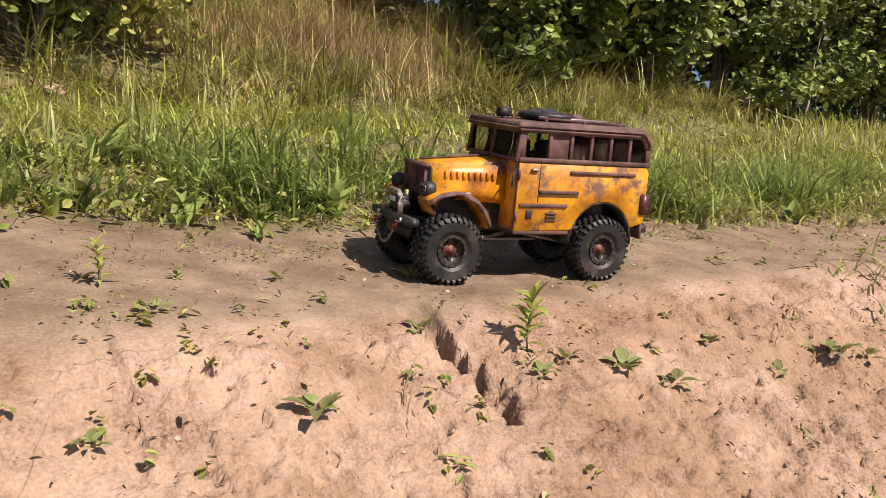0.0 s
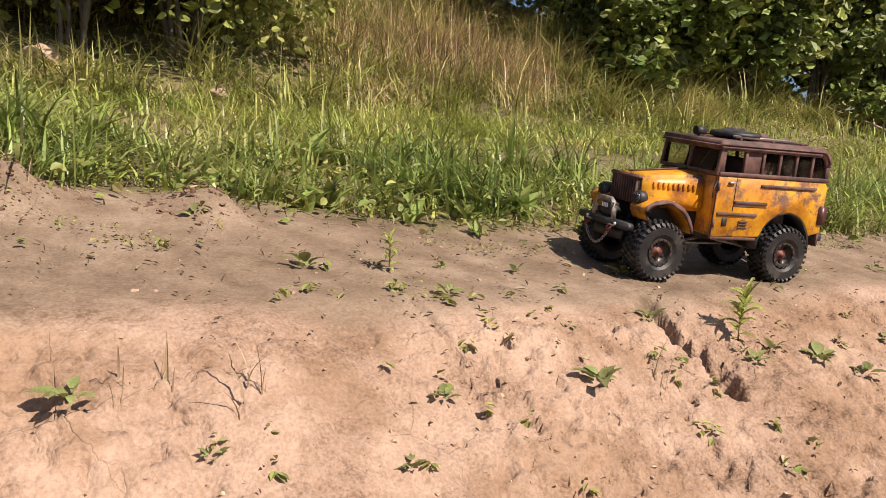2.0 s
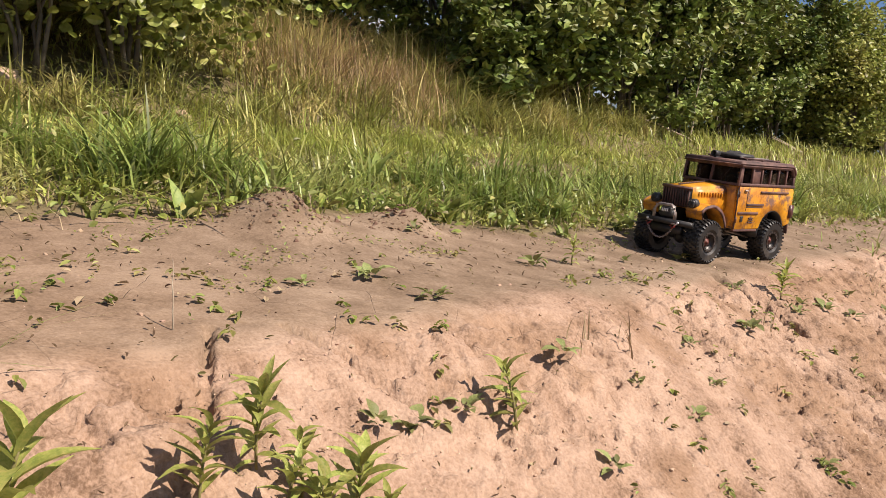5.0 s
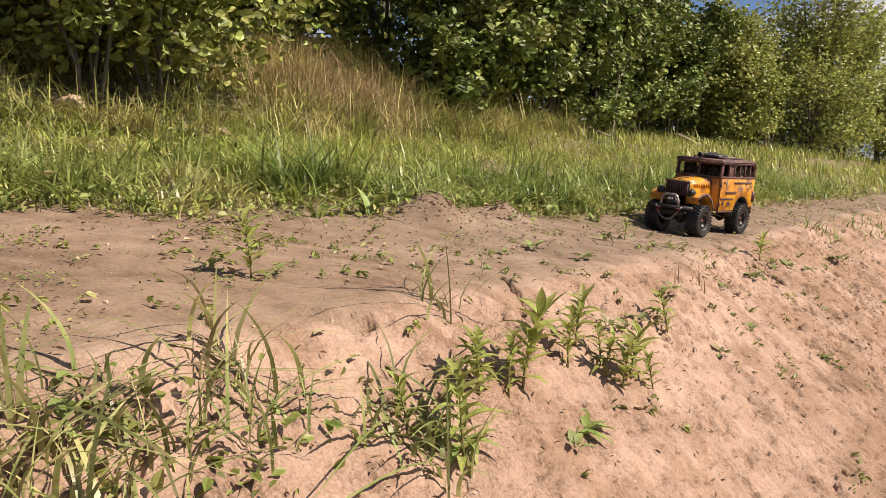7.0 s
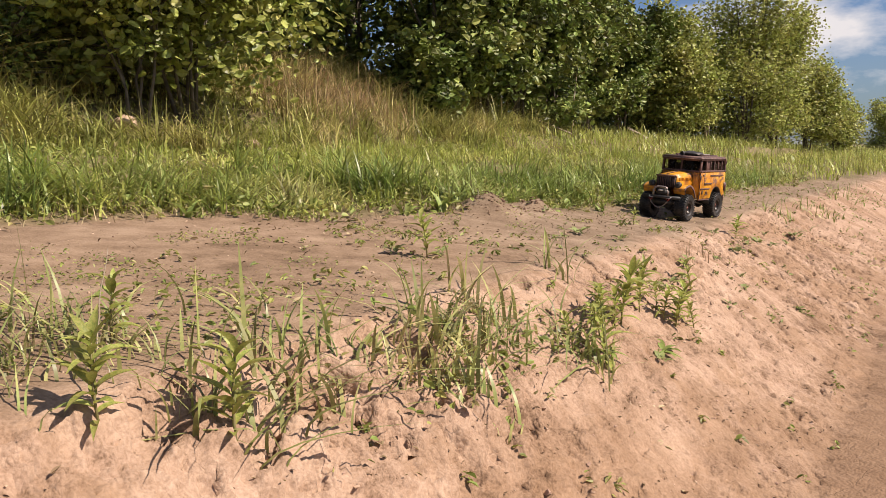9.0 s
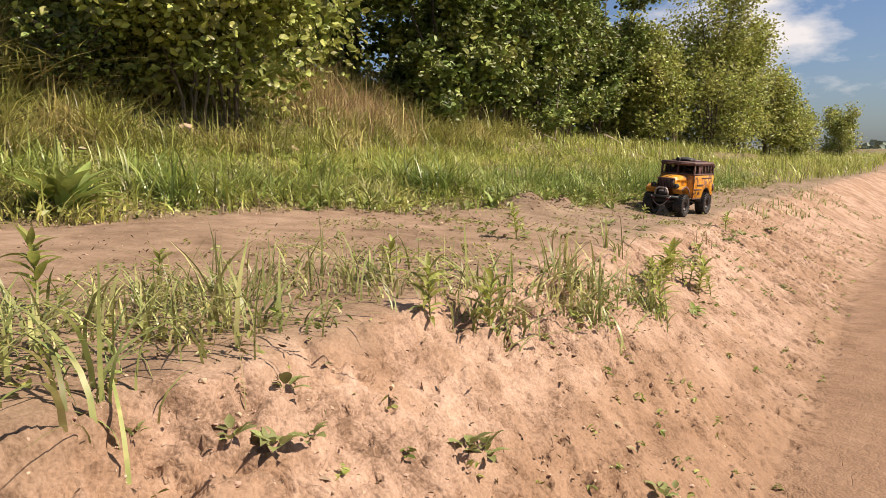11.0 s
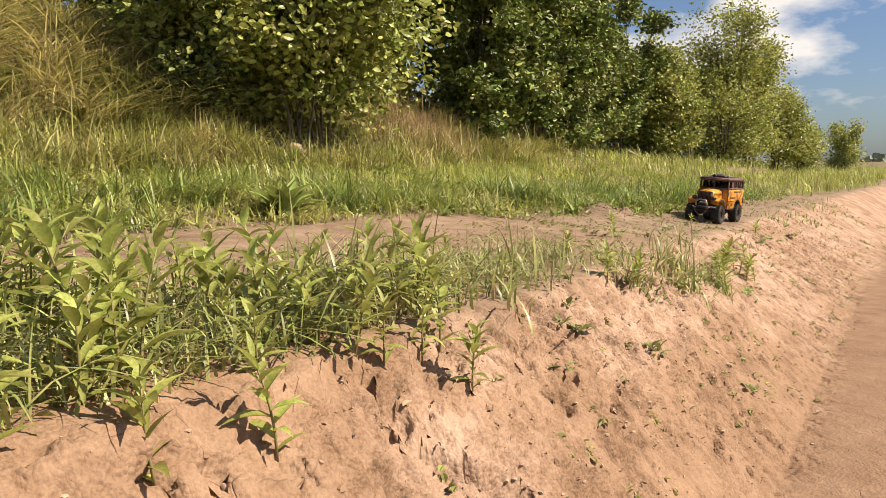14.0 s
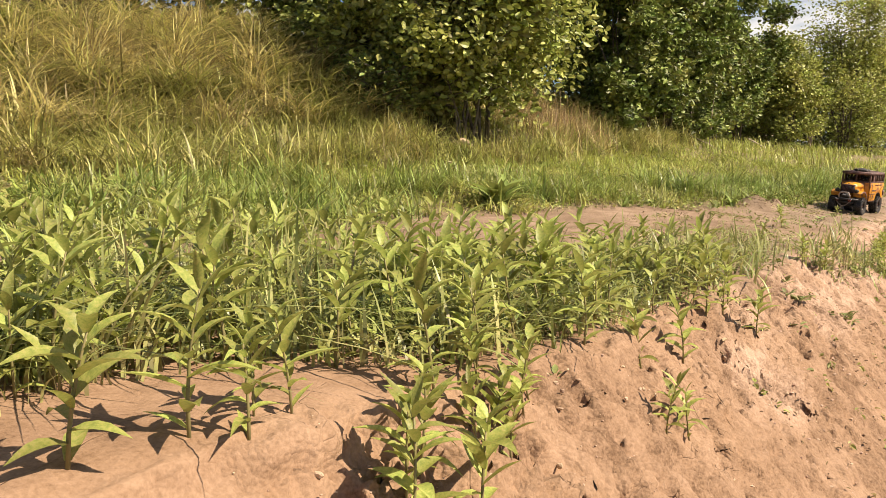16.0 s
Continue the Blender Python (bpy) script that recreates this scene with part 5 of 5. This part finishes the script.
SHOOTS_BANK = [(-0.77, -0.155), (-1.11, -0.145), (-0.675, -0.13), (-0.70, -0.205), (-0.68, -0.235), (-0.58, -0.265), (-0.61, -0.225), (-0.64, -0.17), (-1.13, -0.16), (-1.04, -0.166), (-0.99, -0.167), (-1.2, -0.18), (-1.28, -0.22), (-0.22, -0.18), (1.26, -0.08), (0.65, 0.257), (-1.18, 0.29), (-2.32, 0.16), (-2.51, -0.03), (-2.76, 0.4), (-2.36, -0.09), (-1.33, -0.16), (-3.0, 0.43)]
SHOOTS_SHOULDER = [(-5.59, 0.066), (-5.47, 0.05), (-5.42, 0.02), (-5.27, -0.065), (-5.2, -0.12), (-4.57, -0.14), (-4.5, -0.16), (-4.97, -0.06), (-5.06, -0.057), (-4.6, 0.0), (-3.92, -0.037), (-3.72, -0.04), (-3.77, -0.124), (-4.27, -0.083), (-3.69, 0.16), (-3.98, -0.02), (-4.44, -0.05), (-5.3, -0.09), (-3.81, -0.05), (-5.34, 0.034), (-5.21, -0.045), (-5.11, -0.003), (-5.10, -0.061), (-5.04, -0.076), (-5.01, -0.012), (-5.38, 0.051), (-4.92, -0.044)]
plant_all([shoot(100 + k, h, c) for k, (h, c) in enumerate(((0.115, 20), (0.09, 17), (0.125, 22), (0.08, 16)))], SHOOTS_BANK, 0.75, 1.1, 1)
plant_all([shoot(120 + k, h, c) for k, (h, c) in enumerate(((0.14, 14), (0.16, 15), (0.12, 12), (0.15, 14)))], SHOOTS_SHOULDER, 0.6, 0.95, 2)
crowd = []
cr = random.Random(5)
while len(crowd) < 285:
    x, y = cr.uniform(-6.3, -2.6), cr.uniform(0.0, 1.0)
    if cr.random() < float(band(np.array(x), np.array(y))):
        crowd.append((x, y))
plant_all([shoot(140 + k, h, c) for k, (h, c) in enumerate(((0.14, 12), (0.17, 13), (0.12, 10), (0.15, 12)))], crowd, 0.6, 1.1, 3)
WEEDS_BANK = [(0.81, -0.16), (0.68, 0.1), (1.08, -0.01), (1.23, -0.11), (1.32, -0.12), (1.42, -0.16), (1.48, -0.22), (1.67, -0.16), (1.65, -0.07), (1.77, -0.25), (1.95, -0.27), (1.12, -0.18), (0.52, -0.13), (0.78, 0.27), (0.97, 0.27), (1.23, 0.22), (0.01, -0.12), (-0.29, -0.13), (-0.19, -0.13), (-0.46, -0.12), (-0.4, -0.12), (0.22, -0.28), (0.4, -0.24), (0.15, -0.19), (-0.07, 0.1), (-0.1, 0.25), (-0.27, 0.25), (-1.0, -0.27), (-3.27, -0.04), (-3.17, -0.09), (-3.13, -0.12), (-3.04, -0.11)]
WEEDS_PATH = [(-2.76, -0.21), (-3.02, -0.06), (-2.73, -0.23), (-2.34, -0.43), (-4.77, -0.02), (-3.37, -0.16), (-2.71, -0.22), (-2.28, -0.44), (-1.14, 0.27), (-1.2, 0.38), (-0.1, -0.29), (0.45, -0.45), (1.24, -0.14), (2.03, -0.29), (-0.1, 0.09), (0.48, 0.26), (0.37, 0.55), (1.04, -0.39)]
plant_all([rosette(200 + k, s, c) for k, (s, c) in enumerate(((0.056, 12), (0.040, 9), (0.034, 10), (0.028, 7), (0.032, 8)))], WEEDS_BANK, 0.75, 1.1, 4)
plant_all([rosette(220 + k, s, c) for k, (s, c) in enumerate(((0.042, 9), (0.032, 7), (0.036, 8)))], WEEDS_PATH, 0.75, 1.2, 5)
TUFTS_BANK = [(1.92, -0.18), (1.84, -0.19), (0.96, -0.15), (0.16, -0.14), (-1.55, -0.01), (-1.54, -0.08), (-1.86, -0.1), (-1.77, -0.09), (-1.55, -0.01), (-1.56, -0.13), (-1.41, -0.12), (-1.7, -0.09), (-1.63, -0.12), (-1.88, -0.13), (-1.75, -0.14), (-1.9, -0.07), (-2.92, 0.1), (-2.79, 0.05), (-2.39, -0.06), (-2.18, -0.02), (-1.72, -0.05), (-1.89, -0.09), (-1.89, -0.18), (-1.32, -0.24), (-3.04, -0.0), (-2.06, -0.04)]
TUFTS_SHOULDER = [(-1.83, -0.16), (-2.02, -0.09), (-2.32, -0.07), (-1.85, -0.09), (-1.32, -0.19), (-3.05, 0.29), (-2.9, 0.31), (-2.69, 0.34), (-3.42, 0.28), (-3.35, 0.19), (-3.21, 0.19), (-2.9, 0.09), (-2.82, 0.24), (-1.92, -0.13), (-1.34, -0.18), (-3.99, 0.28), (-4.18, 0.47), (-4.47, 0.39), (-3.42, 0.18), (-3.3, -0.01), (-0.99, -0.01), (-2.15, -0.06), (-2.28, -0.05), (-2.21, 0.01)]


def tufts(name, rows, height, count, label, width=(0.003, 0.011), lean=(1.1, 0.6), mat=M_TUFT, spread=0.03):
    """Tufts of arching grass, all in one."""
    g = np.random.default_rng(31)
    xy = np.repeat(np.array(rows), count, axis=0)
    h = np.repeat(g.uniform(*height, len(rows)), count)
    n = len(xy)
    xy = xy + g.normal(0, spread, (n, 2))
    base = np.stack([xy[:, 0], xy[:, 1], ground_z(xy[:, 0], xy[:, 1]) - 0.005], -1)
    v, f = blades(base, g.uniform(0.4, 1.1, n) * h, g.uniform(*width, n), g.normal(*lean, n), g.uniform(0, 6.28, n), segs=6)
    return tagged(new(name, array_mesh(name, v, f, mat)), label, "grass", kind="stuff")


tufts("bank_tufts", TUFTS_BANK[4:], (0.10, 0.2), 12, "tufts of arching green grass on the bank")
tufts("shoulder_tufts", TUFTS_SHOULDER, (0.10, 0.19), 16, "tufts of arching green grass on the shoulder")
tufts("thin_blades", TUFTS_BANK[:3] + [(0.222, -0.13), (0.235, -0.12), (0.13, -0.10), (0.05, -0.11)], (0.07, 0.12), 5, "a few thin dry grass blades in dry clay", (0.002, 0.005), (0.35, 0.3), M_STRAW, 0.012)


tufts("far_tufts", [(3.3, -0.28), (3.5, -0.3), (3.1, -0.24), (4.3, -0.3), (4.6, -0.38), (5.2, -0.35), (5.8, -0.45), (2.3, -0.2), (2.5, -0.16)], (0.07, 0.14), 22, "tufts of yellow-green weeds on the far bank", (0.006, 0.014), (1.2, 0.6), M_TUFT, 0.09)
tufts("broad_blades", [(-3.49, 0.107), (-3.33, 0.139), (-3.55, 0.18), (-3.42, 0.2), (-3.62, 0.06), (-3.66, 0.14), (-3.58, 0.27), (-3.72, 0.22), (-3.8, 0.1)], (0.15, 0.26), 20, "broad arching blades of blue-green grass on the shoulder", (0.006, 0.012), (1.3, 0.5))
leaf_patch("bank_forbs", 1000, (-2.3, -1.2, -0.24, 0.02), lambda x, y: np.exp(-((x + 1.75) ** 2 / 0.06 + (y + 0.12) ** 2 / 0.006)), (0.009, 0.026), M_SPROUT, "low broad-leaved weeds among the bank's grass tufts", 0.035, 0.55)


def dock(x, y, size, count, seed, label, lift=(35, 80)):
    r = random.Random(seed)
    root = new("dock_plant")
    for k in range(count):
        set_leaf(root, r.choice(LONG), (r.uniform(-0.02, 0.02), r.uniform(-0.02, 0.02), 0), k * 2.4 + r.uniform(-0.5, 0.5), radians(r.uniform(*lift)), size * r.uniform(0.6, 1.1))
    root.matrix_world = pose(x, y, float(ground_z(x, y)) - 0.005)
    return tagged(root, label, "plant")


dock(-1.9, 1.6, 0.25, 30, 1, "large dark green dock plant in the meadow edge")
dock(-0.93, -0.25, 0.075, 8, 6, "drooping broad-leaved dock plant on the clay bank", (-20, 40))
dock(-1.24, -0.2, 0.085, 8, 7, "drooping broad-leaved dock plant on the clay bank", (-10, 45))
dock(0.95, 1.25, 0.2, 12, 2, "broad green dock leaves rising from the grass")
dock(1.35, 0.72, 0.13, 10, 3, "low dock leaves at the foot of the grass")
dock(0.95, 0.68, 0.12, 9, 4, "low dock leaves beside the path")

dr = random.Random(17)
for k in range(26):
    x = -1.4 + 4.6 * k / 25 + dr.uniform(-0.08, 0.08)
    dock(x, float(curve(GRASS_Y, x)) + dr.uniform(0.0, 0.28), dr.uniform(0.06, 0.12), dr.randint(6, 10), 30 + k, "low leafy dock at the foot of the grass")

# sprouts and crumbs of earth
def bare(x, y):
    return smooth01(0.1, -0.1, y - curve(GRASS_Y, x)) * smooth01(-0.1, 0.12, y - curve(TOE, x)) * (0.12 + smooth01(0.5, 0.7, fbm(x * 2.9, y * 2.9) + 0.5))


def sprouts(name, n, box_, keep, label):
    x, y = scatter(n, *box_, keep)
    k = rng.integers(4, 8, len(x))
    x, y = np.repeat(x, k), np.repeat(y, k)
    m = len(x)
    az = rng.uniform(0, 6.28, m)
    size = rng.uniform(0.006, 0.022, m)
    x, y = x + np.cos(az) * size * 0.5, y + np.sin(az) * size * 0.5
    c = np.stack([x, y, ground_z(x, y) + rng.uniform(0.002, 0.016, m)], -1)
    nrm = np.stack([np.cos(az) * 0.35, np.sin(az) * 0.35, np.ones(m)], -1) + rng.normal(0, 0.25, (m, 3))
    v, f = leaves(c, nrm, size, az, 0.5)
    ob = new(name, array_mesh(name, v, f, M_SPROUT, smooth=False))
    return tagged(ob, label, "weeds", kind="stuff")


sprouts("bank_sprouts", 2300, (-4, 6, -1.0, 0.9), bare, "tiny green sprouts scattered over dry clay")


def crumbs(name, n, box_, keep, lo, hi, label, mat=M_CLOD, detail=1):
    """Small broken clods: rough twelve-cornered lumps."""
    x, y = scatter(n, *box_, keep)
    m = len(x)
    bm = bmesh.new()
    bmesh.ops.create_icosphere(bm, subdivisions=detail, radius=1)
    ball = np.array([v.co[:] for v in bm.verts])
    tri = np.array([[v.index for v in f.verts] for f in bm.faces])
    bm.free()
    size = lo + (hi - lo) * rng.random(m) ** 5
    c = np.stack([x, y, ground_z(x, y) + size * 0.05], -1)
    v = c[:, None] + ball[None] * size[:, None, None] * rng.uniform(0.5 if detail == 1 else 0.8, 1.25 if detail == 1 else 1.1, (m, len(ball), 1)) * rng.uniform(0.6, 1.4, (m, 1, 3)) * np.array([1, 1, 0.7])
    f = (np.arange(m) * len(ball))[:, None, None] + tri[None]
    ob = new(name, array_mesh(name, v.reshape(-1, 3), f.reshape(-1, 3), mat, smooth=False))
    return tagged(ob, label, "soil", kind="stuff")


crumbs("bank_crumbs", 24000, (-6, 4, -1.1, 0.05), lambda x, y: smooth01(0.05, -0.05, y - curve(EDGE, x)) * smooth01(-0.05, 0.08, y - curve(TOE, x)) * smooth01(0.38, 0.7, fbm(x * 1.7, y * 3) + 0.5), 0.0010, 0.0055, "small crumbs of dry clay on the bank")
crumbs("lip_clods", 1500, (-5.4, -2.1, -0.34, 0.03), lambda x, y: smooth01(0.02, -0.02, y - curve(EDGE, x)) * smooth01(-0.34, -0.08, y - curve(EDGE, x)) * smooth01(-2.0, -2.7, x) * smooth01(0.40, 0.62, fbm(x * 3.1, y * 4) + 0.5), 0.0015, 0.0055, "broken lumps of dry clay below the bank edge", M_CLOD, 2)
crumbs("path_crumbs", 3000, (-5, 5, -0.05, 1.6), lambda x, y: smooth01(0.1, -0.1, y - curve(GRASS_Y, x)) * 0.6, 0.0015, 0.007, "fine crumbs of earth on the path")
crumbs("road_crumbs", 1500, (-4, 8, -1.9, -0.5), lambda x, y: smooth01(0.0, -0.1, y - curve(TOE, x)) * smooth01(0.5, 0.7, fbm(x * 2.2, y * 2.2) + 0.5), 0.0012, 0.008, "scattered crumbs of clay on the road")
crumbs("mound_crumbs", 3000, (-0.2, 0.65, 0.5, 0.9), lambda x, y: np.exp(-((x - 0.02) ** 2 + (y - 0.67) ** 2) / 0.014) + np.exp(-((x - 0.42) ** 2 + (y - 0.64) ** 2) / 0.009), 0.002, 0.009, "loose dark crumbs on a small earth mound", M_DAMP)
leaf_patch("dead_leaves", 2600, (-4, 6, -1.0, 1.4), lambda x, y: 0.5 * bare(x, y) + 0.25 * border(x, y, 0.3), (0.008, 0.028), M_STRAW, "dry dead leaves lying on the earth", 0.003, 0.5, 2.0)


leaf_patch("withered_bits", 10000, (-4.2, 4.5, -1.2, 1.0), lambda x, y: smooth01(0.1, -0.1, y - curve(GRASS_Y, x)) * smooth01(-0.02, 0.1, y - curve(TOE, x)) * (0.15 + 0.85 * smooth01(0.42, 0.62, fbm(x * 3.7 + 5, y * 3.7) + 0.5)), (0.004, 0.015), M_DEBRIS, "withered scraps of weeds scattered over the dry clay", 0.007, 0.3, 0.6)


def branch(name, points, radius, label, mat):
    bm = bmesh.new()
    pts = [Vector(p) for p in points]
    full = []
    r = random.Random(len(label))
    for a, b in zip(pts, pts[1:]):
        for i in range(4):
            full.append(a.lerp(b, i / 4) + Vector((r.uniform(-1, 1), r.uniform(-1, 1), r.uniform(-1, 1))) * radius * 0.7)
    full.append(pts[-1])
    tube(bm, full, [radius * (1 - 0.7 * i / (len(full) - 1)) for i in range(len(full))], 6)
    ob = new(name, finish(bm, name, mat))
    return tagged(ob, label, "branch")


def on(x, y, h=0.0):
    return (x, y, float(ground_z(x, y)) + h)


branch("fallen_branch", [on(7.35, 2.72, 0.02), on(6.9, 2.85, 0.08), on(6.3, 3.0, 0.16)], 0.013, "fallen dead branch leaning in the grass", M_DEADWOOD)
branch("fallen_branch", [on(9.9, 2.6, 0.02), on(9.3, 2.75, 0.16)], 0.018, "fallen bleached pole leaning at the shrubs", M_DEADWOOD)
branch("fallen_branch", [on(10.1, 2.65, 0.02), on(9.5, 2.8, 0.16)], 0.016, "fallen bleached pole leaning at the shrubs", M_DEADWOOD)
branch("bare_stem", [on(7.2, 2.85), on(7.25, 2.83, 0.45), on(7.33, 2.8, 0.95)], 0.012, "thin bare dead stem in front of shrubs", M_DEADWOOD)
branch("bare_stem", [on(12.6, 2.25), on(12.6, 2.25, 0.75)], 0.035, "pale broken sapling stump below the birches", M_DEADWOOD)
branch("bare_stem", [on(12.5, 2.25), on(12.3, 2.3, 0.5), on(12.0, 2.35, 1.2)], 0.022, "pale leaning sapling below the birches", M_DEADWOOD)
for x, y, dx, dy, h in ((-2.4, 0.1, 0.05, 0.02, 0.14), (-0.62, 0.12, 0.02, 0.03, 0.09)):
    branch("dry_stalk", [on(x, y, -0.005), on(x + dx * 0.4, y + dy * 0.4, h * 0.55), on(x + dx, y + dy, h)], 0.0014, "thin dry stalk standing on the bank", M_DEADWOOD)


def stone(x, y, size, label):
    bm = bmesh.new()
    bmesh.ops.create_icosphere(bm, subdivisions=3, radius=size)
    for v in bm.verts:
        v.co *= 1 + 0.5 * noise.noise(v.co * (1.6 / size))
        v.co.z *= 0.6
    ob = new("stone", finish(bm, "stone", M_CLOD))
    ob.location = on(x, y, size * 0.2)
    return tagged(ob, label, "stone")


stone(0.55, 3.25, 0.085, "pale lump of clay lying in the grass")
stone(1.25, 2.9, 0.05, "small pale lump of clay in the grass")
